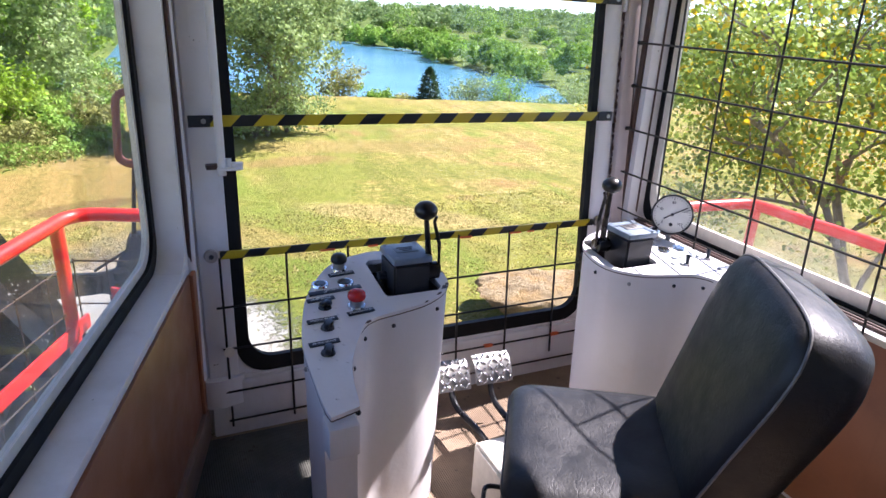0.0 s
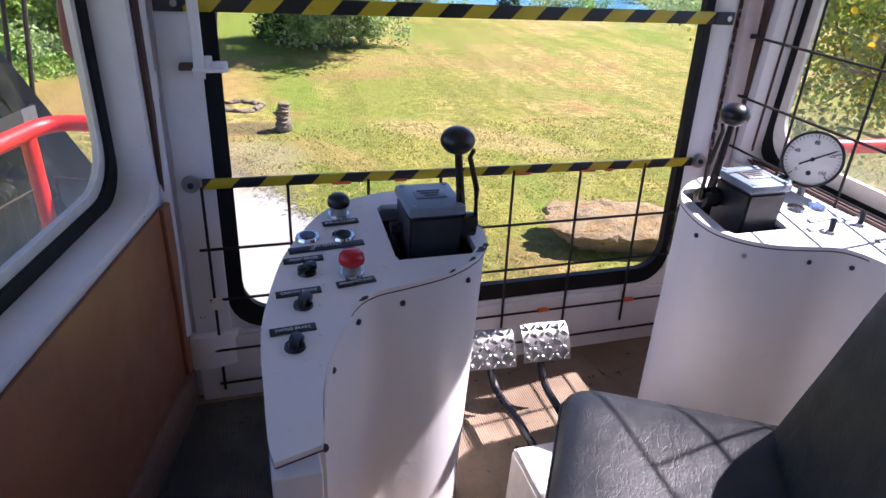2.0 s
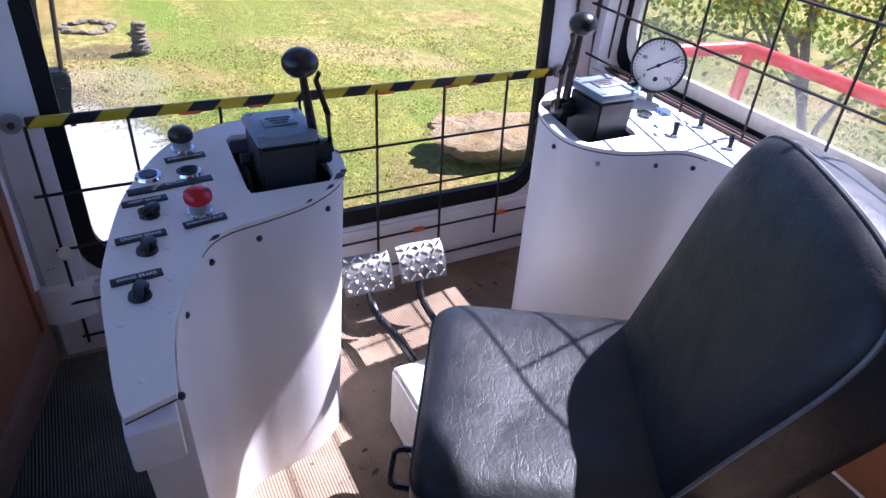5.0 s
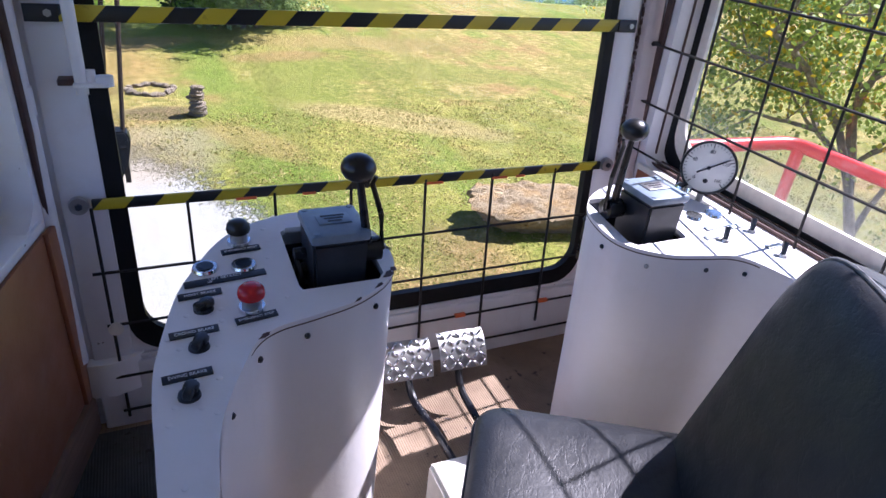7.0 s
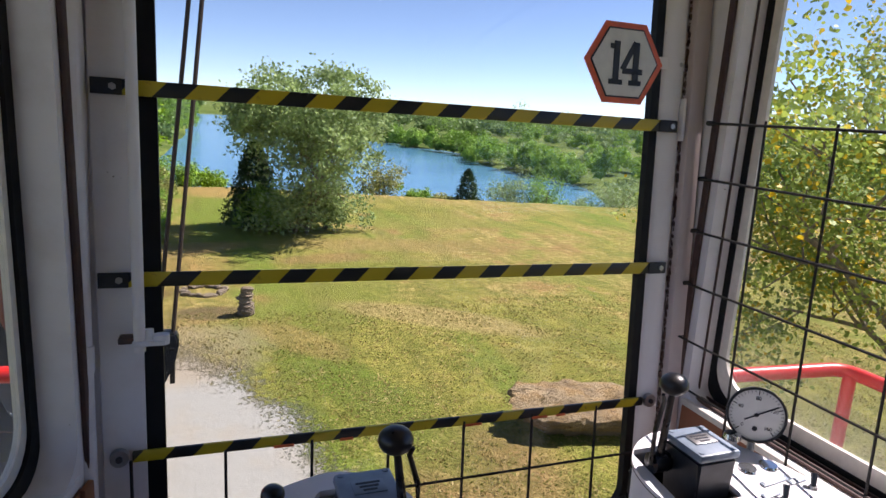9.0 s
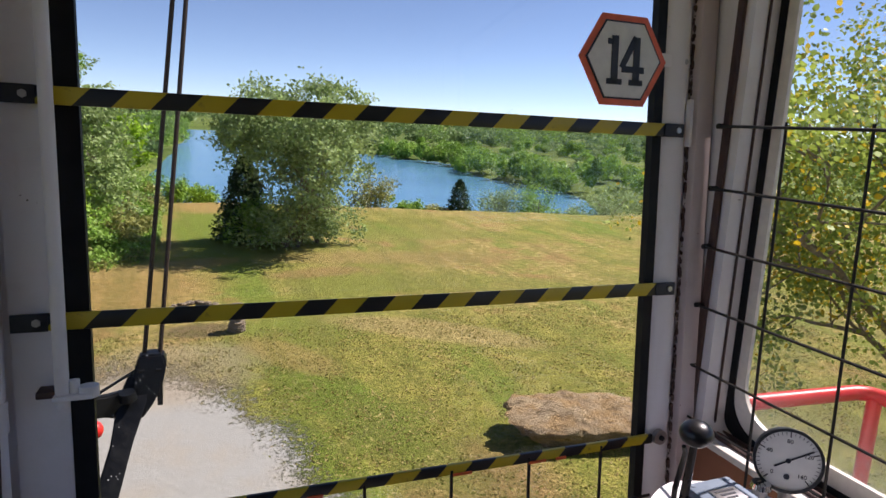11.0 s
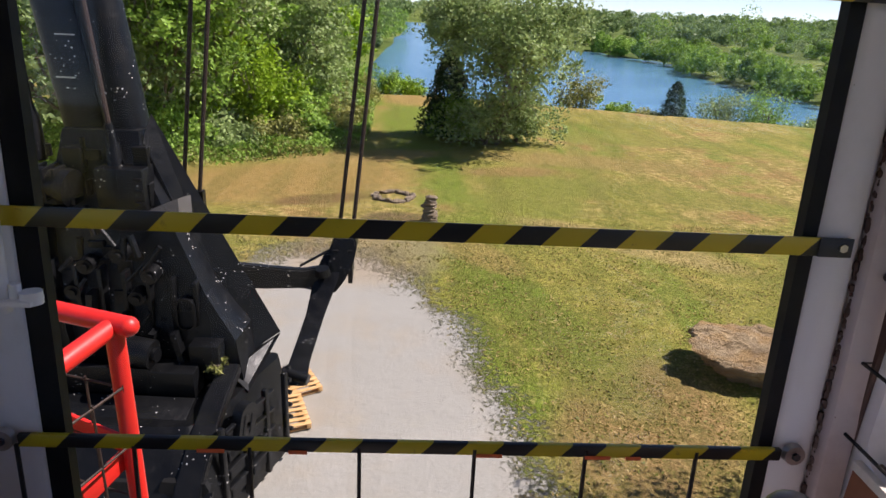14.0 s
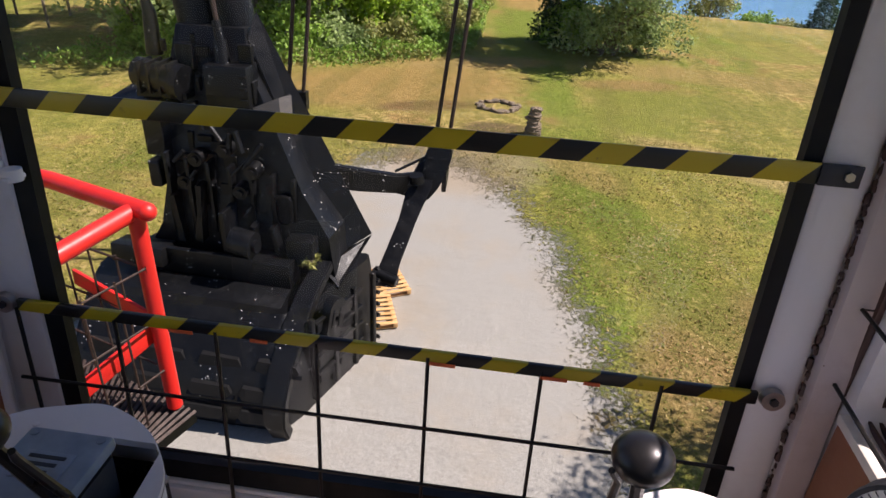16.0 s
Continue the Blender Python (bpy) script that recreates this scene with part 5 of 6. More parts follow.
# the tree close to the mesh window
tree("cottonwood", "broad cottonwood with yellowing leaves close to the cab", (12.6, 4.4, GZ), 11.6, LEAF_YELLOW, 21, 42000, 0.044, 2, 0.80, 0.12, (0.02, 0.0), 0.52, kids=(3, 4), wide=0.35, clump=0.17, broad=True)
tree("cottonwood", "slender cottonwood with yellowing leaves", (15.5, -1.0, GZ), 10.5, LEAF_YELLOW, 24, 20000, 0.045, 2, 0.80, 0.10, (-0.02, 0.0), 0.55, kids=(3, 4), wide=0.36, clump=0.19, broad=True)
# the wood beside the lawn
rows = [(-13.5, 35.5, 12.5, LEAF_MID), (-17.0, 33.5, 13.5, LEAF_GREY), (-10.5, 40.0, 13.0, LEAF_GREY), (-20.0, 33.5, 13.0, LEAF_MID), (-14.0, 43.0, 14.5, LEAF_MID),
        (-7.5, 47.5, 10.5, LEAF_GREY), (-10.0, 52.0, 13.0, LEAF_MID), (-20.0, 41.5, 14.5, LEAF_GREY), 
        (-13.0, 58.0, 12.5, LEAF_GREY), (-16.5, 66.0, 13.0, LEAF_MID), (-8.5, 72.0, 10.5, LEAF_BRIGHT), (-13.0, 80.0, 11.5, LEAF_MID), (-9.5, 92.0, 11.0, LEAF_GREY),
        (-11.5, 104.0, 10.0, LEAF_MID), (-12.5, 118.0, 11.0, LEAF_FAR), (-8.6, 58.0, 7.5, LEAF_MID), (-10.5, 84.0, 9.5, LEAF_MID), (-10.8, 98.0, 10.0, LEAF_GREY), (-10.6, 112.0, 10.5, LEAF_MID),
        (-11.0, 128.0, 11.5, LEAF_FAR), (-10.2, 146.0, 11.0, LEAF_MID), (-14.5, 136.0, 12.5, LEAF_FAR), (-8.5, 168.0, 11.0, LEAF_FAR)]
for i, (x, y, h, mat) in enumerate(rows):
    tree("wood_tree", "leafy tree at the wood's edge" if i < 7 else "leafy tree deeper in the wood", G(x, y), h, mat, 40 + i, 15000 if i < 10 else 6000, 0.15 if i < 10 else 0.24, 2, 0.78, 0.22, (0, 0), 0.50, 1.6,
         group="trees of the wood")
bush("sapling", "bright green young tree at the wood's edge", G(-8.6, 39.0), 2.1, 6.0, LEAF_BRIGHT, 61, 7000, 0.14, False, "tree")
for i, (x, y, r, h, mat) in enumerate(((-11.8, 34.3, 1.8, 2.6, LEAF_MID), (-9.4, 36.0, 1.6, 2.0, LEAF_GREY), (-7.0, 37.5, 1.7, 2.0, LEAF_DRY), (-5.2, 39.0, 1.5, 1.9, LEAF_MID), (-4.4, 41.5, 1.5, 2.2, LEAF_DRY),
                                       (-14.0, 33.0, 1.8, 2.4, LEAF_GREY), (-6.3, 42.0, 2.0, 3.2, LEAF_MID), (-3.8, 45.5, 1.5, 2.0, LEAF_DRY), (-4.6, 51.0, 1.9, 2.6, LEAF_MID), (-16.8, 31.0, 1.8, 2.5, LEAF_MID),
                                       (-3.6, 56.0, 1.7, 2.0, LEAF_DRY), (-5.0, 62.0, 2.4, 3.0, LEAF_MID))):
    bush("bush", "weedy bush along the wood's edge", G(x, y), r, h, mat, 80 + i, 2600, 0.13, group="bushes of the wood's edge")
# tall weeds and dry grass along the wood's foot
rng = np.random.default_rng(91)
edge = [Vector(p) for p in ((-22, 29.5), (-16, 30.6), (-11.5, 32.6), (-7.5, 34.8), (-4.2, 37.0), (-2.4, 39.5), (-2.2, 44.5), (-2.6, 52.0), (-2.4, 60.0))]
for nm, lab, mat, count, tall in (("tall_weeds", "tall green weeds at the wood's foot", LEAF_MID, 15000, 1.0), ("dry_grass", "dry yellow grass at the wood's foot", LEAF_DRY, 13000, 0.7)):
    seg = rng.integers(0, len(edge) - 1, count)
    f = rng.uniform(0, 1, count)
    px_ = np.array([edge[i].x + (edge[i + 1].x - edge[i].x) * t for i, t in zip(seg, f)]) - np.abs(rng.normal(size=count)) * 1.1 + 0.3
    py_ = np.array([edge[i].y + (edge[i + 1].y - edge[i].y) * t for i, t in zip(seg, f)]) + rng.normal(size=count) * 0.8
    high = np.array([0.55 + 0.9 * noise.noise((a * 0.5, b * 0.5, 2.0)) for a, b in zip(px_, py_)]).clip(0.12, 1.2)
    pz_ = np.array([ground_z(a, b) for a, b in zip(px_, py_)]) + rng.uniform(0.02, 1, count) * tall * high
    tagged(new(nm, leaf_mesh(nm, np.c_[px_, py_, pz_], 0.085, mat, rng, 1.5)), lab, "weeds", kind="stuff")
# the bank
bush("cedar", "small dark cedar on the bank", G(26.9, 62.0), 1.5, 4.1, LEAF_DARK, 101, 3200, 0.13, True, "cedar")
bank = [(17.5, 63.5, 2.3, 4.2, LEAF_DRY), (21.5, 63.0, 1.8, 1.8, LEAF_MID), (24.5, 63.5, 1.6, 1.7, LEAF_DRY), (32.5, 63.0, 2.6, 5.2, LEAF_GREY), (36.5, 62.0, 2.3, 4.8, LEAF_MID), (41.0, 61.0, 2.4, 2.4, LEAF_GREY),
        (45.5, 61.0, 3.6, 4.6, LEAF_GREY), (50.5, 60.0, 3.6, 4.4, LEAF_GREY), (55.5, 58.0, 3.0, 3.6, LEAF_MID), (60.5, 57.0, 3.4, 4.6, LEAF_MID), (66, 55, 3.4, 4.6, LEAF_GREY), (12.0, 64.5, 1.8, 1.7, LEAF_DRY), (0.5, 67.0, 2.2, 2.4, LEAF_BRIGHT),
        (-1.8, 66.5, 1.5, 3.2, LEAF_MID), (30.0, 63.5, 1.4, 1.5, LEAF_DRY), (72, 53, 3.6, 5, LEAF_MID), (79, 50, 4.0, 5, LEAF_GREY)]
for i, (x, y, r, h, mat) in enumerate(bank):
    bush("bush", "bush on the lake bank", G(x, y), r, h, mat, 110 + i, 2600, 0.14, group="bushes of the bank")
tree("dead_tree", "grey bare tree on the bank", G(58.5, 60.5), 7.5, LEAF_DRY, 140, 250, 0.12, 2, 0.7, 0.3)


def far_wood(name, label, spots, seed, mat, leaf, per=170):
    """Many crowns: lumpy domes of leaves over shade."""
    rng = np.random.default_rng(seed)
    c = []
    for x, y, r, h in spots:
        z = ground_z(x, y)
        lumps = 7
        lp_ = np.c_[rng.uniform(-1, 1, lumps) * r * 0.62, rng.uniform(-1, 1, lumps) * r * 0.62, rng.uniform(0.30, 0.80, lumps) * h]
        for q in lp_:
            d = rng.normal(size=(per // lumps, 3))
            d /= np.linalg.norm(d, axis=1)[:, None]
            c.append(np.array((x, y, z)) + q + d * rng.uniform(0.75, 1.05, (per // lumps, 1)) * np.array([r * 0.45, r * 0.45, h * 0.22]))
    ob = new(name, leaf_mesh(name, np.concatenate(c), leaf, mat, rng))
    return tagged(ob, label, "wood", kind="stuff")


rng = np.random.default_rng(5)
scrub, near, mid_, far_ = [], [], [], []
for i in range(150):          # peninsula and the far shore to the right
    x, y = rng.uniform(60, 200), rng.uniform(78, 230)
    if lake_depth(x, y) < -2:
        (near if i % 3 else scrub).append((x, y, rng.uniform(1.6, 3.6), rng.uniform(1.6, 4.2) if rng.random() < 0.82 else rng.uniform(5, 7)))
for i in range(60):           # shoreline trees of the peninsula
    y = rng.uniform(92, 205)
    x = 58 - max(0, 105 - y) * 0.3 + 3 * math.sin(y * 0.09) + rng.uniform(1, 6)
    near.append((x, y, rng.uniform(1.8, 3.2), rng.uniform(3.2, 6.2)))
for i in range(300):
    x, y = rng.uniform(-60, 420), rng.uniform(205, 480)
    if lake_depth(x, y) < -3:
        mid_.append((x, y, rng.uniform(4, 7.5), rng.uniform(3.5, 8.5)))
for i in range(140):          # far left shore
    x, y = rng.uniform(-100, -9), rng.uniform(110, 470)
    if lake_depth(x, y) < -3:
        mid_.append((x, y, rng.uniform(4, 7), rng.uniform(7, 12)))
for i in range(600):
    x, y = rng.uniform(-700, 1300), rng.uniform(470, 1250)
    far_.append((x, y, rng.uniform(8, 16), rng.uniform(7, 15)))
near += [(-5.5, 195, 4.5, 9.0), (-6.0, 214, 5.0, 10.0), (-5.0, 238, 5.0, 9.0), (-7.5, 182, 4.5, 10.0), (103, 200, 7.0, 17.0), (128, 212, 6.0, 13.0), (76, 206, 6.0, 12.5), (112, 208, 5.0, 12.0), (150, 205, 5.5, 11.0)]
far_wood("peninsula_trees", "low green trees beyond the water", near, 6, LEAF_MID, 0.33, 560)
far_wood("peninsula_scrub", "grey-green scrub beyond the water", scrub, 9, LEAF_GREY, 0.30, 420)
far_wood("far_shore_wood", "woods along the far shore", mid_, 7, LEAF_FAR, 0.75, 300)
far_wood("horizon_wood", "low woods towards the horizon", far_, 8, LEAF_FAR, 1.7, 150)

# loose tufts on the lawn near the yard
rng = np.random.default_rng(77)
n = 110000
y = 4 + 20 * rng.uniform(0, 1, n) ** 1.5
x = rng.uniform(-14, 26, n)
keep = ((x + 2.3) / 6.1) ** 2 + ((y - 3) / 17.6) ** 2 + rng.normal(size=n) * 0.10 > 1.0
patch = np.array([noise.noise((a * 0.9, b * 0.9, 5.0)) for a, b in zip(x, y)])
keep &= patch + rng.normal(size=n) * 0.25 > -0.02
x, y = x[keep], y[keep]
z = np.array([ground_z(a, b) for a, b in zip(x, y)]) + 0.02
half = len(x) // 2
LEAF_STRAW = leaves("straw_blades", (0.26, 0.19, 0.06), (0.50, 0.38, 0.16))
LEAF_GRASS = leaves("grass_blades", (0.13, 0.15, 0.03), (0.25, 0.25, 0.06))
tagged(new("straw_tufts", leaf_mesh("straw_tufts", np.c_[x, y, z][:half], 0.036, LEAF_STRAW, rng, 1.3)), "dry straw-coloured tufts in the lawn", "grass", kind="stuff")
tagged(new("grass_tufts", leaf_mesh("grass_tufts", np.c_[x, y, z][half:], 0.036, LEAF_GRASS, rng, 1.3)), "short green tufts in the lawn", "grass", kind="stuff")

# ---------------------------------------------------------------- stones on the lawn


def stone_mesh(r, seed, flat=0.6, cuts=3):
    bm = BM()
    bmesh.ops.create_icosphere(bm, subdivisions=cuts, radius=1.0)
    o = Vector((seed * 3.1, seed * 1.7, 0))
    for v in bm.verts:
        d = 1 + 0.32 * noise.noise(v.co * 1.1 + o) + 0.12 * noise.noise(v.co * 3.1 + o)
        q = v.co * d
        q.z = max(-0.55, min(0.62, q.z))
        v.co = Vector((q.x * r[0], q.y * r[1], q.z * r[2] * flat))
    return bm


bm = BM()
n, rings = 112, []
for zz, k in ((-0.35, 0.55), (0.0, 0.60), (0.14, 0.66), (0.22, 0.74), (0.29, 0.81), (0.36, 0.865), (0.44, 0.91), (0.52, 0.95), (0.60, 0.985), (0.67, 1.0), (0.72, 0.985), (0.75, 0.90), (0.77, 0.82), (0.79, 0.73), (0.80, 0.64), (0.81, 0.54), (0.82, 0.44), (0.83, 0.34), (0.835, 0.24), (0.84, 0.14), (0.845, 0.04)):
    r = []
    for i in range(n):
        a = 2 * math.pi * i / n
        c_, s_ = math.cos(a), math.sin(a)
        edge = 1 + 0.14 * noise.noise((c_ * 1.6, s_ * 1.6, 4.0)) + 0.07 * noise.noise((c_ * 5, s_ * 5, 1.0)) + 0.035 * noise.noise((c_ * 14, s_ * 14, zz * 2))
        ledge = 0.10 * noise.noise((c_ * 5, s_ * 5, zz * 8)) + 0.05 * noise.noise((c_ * 13, s_ * 13, zz * 16)) if zz < 0.73 else 0.0
        sq = (abs(c_) ** 3.2 + abs(s_) ** 3.2) ** (-1 / 3.2)
        x, y = 2.02 * c_ * sq * edge * (k + ledge), 1.12 * s_ * sq * edge * (k + ledge)
        crag = 0.07 * noise.noise((x * 1.7, y * 1.7, 0.5)) + 0.045 * noise.noise((x * 5, y * 5, 2.5))
        slab = 0.06 if noise.noise((x * 0.9 + 3, y * 1.6, 7.0)) > 0.08 else 0.0
        r.append((x, y, zz + (crag + slab + 0.05 * y if zz > 0.45 else 0.4 * crag)))
    rings.append(r)
loft(bm, rings)
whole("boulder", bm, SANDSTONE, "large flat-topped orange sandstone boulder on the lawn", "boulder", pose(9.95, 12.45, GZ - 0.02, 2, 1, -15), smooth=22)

cairn = thing("stone_cairn", "small stacked fieldstone pillar on the lawn", "cairn", Matrix.Translation((1.66, 23.6, GZ)))
rng2 = random.Random(9)
for i in range(9):
    s = 0.36 - 0.012 * i
    part("stone", stone_mesh((s * rng2.uniform(0.85, 1.1), s * rng2.uniform(0.85, 1.1), 0.15), i + 2, 0.75, 2), FIELDSTONE, cairn, m=pose(rng2.uniform(-.05, .05), rng2.uniform(-.05, .05), 0.06 + i * 0.128, rng2.uniform(-4, 4), rng2.uniform(-4, 4), rng2.uniform(0, 360)))
fire = thing("fire_ring", "ring of fieldstones round a fire pit in the lawn", "fire ring", Matrix.Translation((0.12, 27.1, GZ)))
for i in range(17):
    a = 2 * math.pi * i / 17 + rng2.uniform(-.08, .08)
    s, far_out = rng2.uniform(0.12, 0.26), rng2.uniform(0.74, 0.92)
    part("stone", stone_mesh((s, s * rng2.uniform(0.55, 0.85), rng2.uniform(0.11, 0.22)), i + 20, 0.8, 2), FIELDSTONE, fire, m=pose(far_out * math.cos(a), far_out * math.sin(a), 0.05, rng2.uniform(-9, 9), rng2.uniform(-9, 9), math.degrees(a) + rng2.uniform(55, 125)))

# ---------------------------------------------------------------- pallets


def pallet(m, label):
    t = thing("pallet", label, "pallet", m, "pallets in the yard")
    for i in range(7):
        part("deck_board", box(BM(), (0, -0.53 + 0.177 * i, 0.133), (1.2, 0.10, 0.022), bevel=0.003), PALLET, t)
    for x in (-0.55, 0, 0.55):
        part("bearer", box(BM(), (x, 0, 0.072), (0.09, 1.16, 0.10), bevel=0.004), PALLET, t)
    for y in (-0.5, 0, 0.5):
        part("base_board", box(BM(), (0, y, 0.011), (1.2, 0.10, 0.022), bevel=0.003), PALLET, t)
    return t


pallet(pose(-1.86, 10.35, GZ, 0, 0, 20), "new pine pallet lying in the yard beside the dipper")
pallet(pose(-1.85, 11.6, GZ, 0, 0, 28), "new pine pallet lying in the yard beside the dipper")

# ---------------------------------------------------------------- the shovel's dipper


def plates(bm, quads, t=0.05):
    """Flat steel plates of thickness t."""
    for q in quads:
        q = [Vector(p) for p in q]
        n = (q[1] - q[0]).cross(q[2] - q[0]).normalized() * t / 2
        loft(bm, [[p - n for p in q], [p + n for p in q]])
    return bm


dip = thing("dipper", "huge black steel shovel dipper standing on the yard", "dipper")
# bucket: front with rows of slots, one slotted flank, a rounded corner between them
F0, F1 = Vector((-6.15, 7.05, GZ + 0.02)), Vector((-2.45, 6.95, GZ + 0.02))
bm = BM()
prof = [(-0.22, 0.0), (-0.32, 0.45), (-0.20, 0.9), (0.12, 1.4), (0.60, 1.85)]      # back from the lip, up
loft(bm, [[(-6.2, 7.0 + b, GZ + 0.02 + z), (-2.75, 6.9 + b, GZ + 0.02 + z), (-2.45, 7.0 + b, GZ + 0.02 + z), (-2.28, 7.25 + b * 1.1, GZ + 0.02 + z), (-1.42 - 0.10 * z, 9.45 + 0.18 * z, GZ + 0.02 + z),
           (-1.8, 9.9, GZ + 0.02 + z), (-6.1, 9.9, GZ + 0.02 + z), (-6.55, 8.6, GZ + 0.02 + z)] for b, z in prof])
bmesh.ops.bevel(bm, geom=[e for e in bm.edges if abs(e.verts[0].co.z - e.verts[1].co.z) > 0.2], offset=0.08, segments=2, affect="EDGES")
part("bucket", bm, BLACKSTEEL, dip, smooth=40)
# Black blocks on the solid front stand in for the shade inside its slots.
for i in range(3):
    for j in range(4):
        p = Vector((-5.75 + 1.0 * j + 0.12 * i, 6.93 - 0.02 * j, GZ + 0.42 + 0.40 * i))
        if i == 1 and j == 3:
            p.x -= 0.1
        y = p.y - (0.30, 0.20, 0.05)[i] + (0.0, 0.0, 0.10)[i]
        bm = BM()
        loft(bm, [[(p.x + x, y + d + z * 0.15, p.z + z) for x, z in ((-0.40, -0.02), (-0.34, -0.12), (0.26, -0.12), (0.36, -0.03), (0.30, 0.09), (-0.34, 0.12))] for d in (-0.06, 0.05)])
        part("slot", bm, RUBBER, dip, "black block for the shaded inside of a plating slot", smooth=0)
        bm = BM()
        plates(bm, [[(p.x - 0.44, y - 0.07, p.z - 0.15), (p.x + 0.40, y - 0.07, p.z - 0.15), (p.x + 0.40, y - 0.02, p.z - 0.10), (p.x - 0.44, y - 0.02, p.z - 0.10)]], 0.03)
        part("slot_lip", bm, BLACKSTEEL, dip, smooth=0)
flank = frame_matrix((-2.28, 7.25, GZ + 0.02), (0.37, 0.93, 0))
# The flank's slots are solid black blocks too, their shade put in as colour.
for i in range(4):
    for j in range(2):
        bm = BM()
        box(bm, (0.62 + 0.62 * j, -0.03, 0.45 + 0.37 * i), (0.42, 0.14, 0.20), flank, 0.03)
        part("flank_slot_shade", bm, RUBBER, dip, "black block for the shaded inside of a flank slot", smooth=0)
    bm = BM()
    box(bm, (1.0, -0.10, 0.62 + 0.37 * i), (1.35, 0.08, 0.05), flank, 0.01)
    part("flank_rib", bm, BLACKSTEEL, dip)
for j in range(4):
    bm = BM()
    box(bm, (0.25 + 0.60 * j, -0.10, 1.0), (0.10, 0.10, 1.75), flank, 0.02)
    part("flank_rib", bm, BLACKSTEEL, dip)
bm = BM()
rib = [Vector(p) for p in ((-2.44, 6.64, GZ + 0.02), (-2.50, 6.55, GZ + 0.35), (-2.50, 6.62, GZ + 0.75), (-2.46, 6.90, GZ + 1.20), (-2.38, 7.45, GZ + 1.70), (-2.30, 8.05, GZ + 2.05), (-2.22, 8.70, GZ + 2.24))]
rings = []
for i, p in enumerate(rib):
    d = (rib[min(i + 1, len(rib) - 1)] - rib[max(i - 1, 0)]).normalized()
    side = Vector((0.93, 0.0, 0.0)) * (0.17 + 0.05 * math.sin(math.pi * i / 6))
    deep = d.cross(side).normalized() * 0.11
    rings.append([p - side - deep, p + side - deep, p + side + deep, p - side + deep])
loft(bm, rings)
bmesh.ops.bevel(bm, geom=list(bm.edges), offset=0.025, segments=2, affect="EDGES")
part("corner_rib", bm, BLACKSTEEL, dip, "thick curved corner rib", smooth=50)
lug = part("lug", ring(BM(), rrect(-0.22, 0.22, -0.38, 0.38, 0.20), rrect(-0.05, 0.05, -0.05, 0.05, 0.04), -0.10, 0.08), BLACKSTEEL, dip, "cast lug with two slots", flank @ pose(0.78, -0.12, 1.62, 0, 18, 0), 50)
# Two black bars paint the shade in the lug's slots.
for x in (-0.09, 0.09):
    part("lug_slot_shade", box(BM(), (x, -0.10, 0.02), (0.07, 0.03, 0.34), bevel=0.012), RUBBER, lug)
for i in range(7):
    z = 0.22 + 0.27 * i
    bolt = part("bolt_head", cyl(BM(), (0, 0.02, 0), (0, -0.06, 0), 0.05, 0.045, 6), BLACKSTEEL, dip, m=flank @ pose(2.28, -0.03, z))
for x, y, z, l, tilt in ((-3.55, 8.62, -4.30, 0.85, 12), (-3.05, 8.62, -4.25, 0.75, -10), (-4.45, 8.66, -3.75, 1.1, 6), (-4.9, 8.70, -3.9, 0.9, -5)):
    web = [(-0.05, -0.06, 0), (0.05, -0.06, 0), (0.05, 0.20, 0), (-0.05, 0.20, 0)]
    part("web_plate", loft(BM(), [[(wx * k, wy * k, zz) for wx, wy, _ in web] for zz, k in ((-l / 2, 1.5), (0, 0.8), (l / 2, 1.0))]), BLACKSTEEL, dip, m=pose(x, y, z, 0, tilt, 0), smooth=0)
for x, z in ((-3.45, -2.9), (-3.9, -2.55), (-4.45, -2.75), (-3.7, -3.3), (-4.7, -3.2)):
    bm = BM()
    cyl(bm, (x, 8.98, z), (x, 8.72, z - 0.02), 0.13, seg=16)
    cyl(bm, (x, 8.74, z - 0.02), (x, 8.66, z - 0.02), 0.07, seg=12)
    part("pin_end", bm, BLACKSTEEL, dip)
# inner deck, ledges and pipes between bucket and tower
for (x, y, z), s, tilt in (((-4.3, 7.95, -4.92), (3.2, 0.6, 0.07), 14), ((-4.6, 8.35, -4.6), (2.4, 0.10, 0.55), 6), ((-3.1, 8.45, -4.65), (0.8, 0.45, 0.5), 0), ((-3.9, 8.6, -4.0), (0.10, 0.5, 0.9), 0),
                           ((-5.5, 8.4, -4.5), (1.0, 0.5, 0.35), -8), ((-2.6, 8.75, -4.3), (0.5, 0.5, 0.5), 0)):
    part("stiffener", box(BM(), (0, 0, 0), s, bevel=0.02), BLACKSTEEL, dip, m=pose(x, y, z, tilt, 0, -3))
bm = BM()
cyl(bm, (-3.75, 8.35, -4.05), (-3.35, 8.3, -4.1), 0.24, seg=24)
cyl(bm, (-3.33, 8.29, -4.1), (-3.27, 8.28, -4.1), 0.12, seg=16)
part("pin_boss", bm, BLACKSTEEL, dip)
bush("weed_tuft", "tuft of green weeds growing on the dipper", (-2.42, 8.55, -4.55), 0.15, 0.24, LEAF_DRY, 300, 260, 0.035, False, "weed", long=2.0)
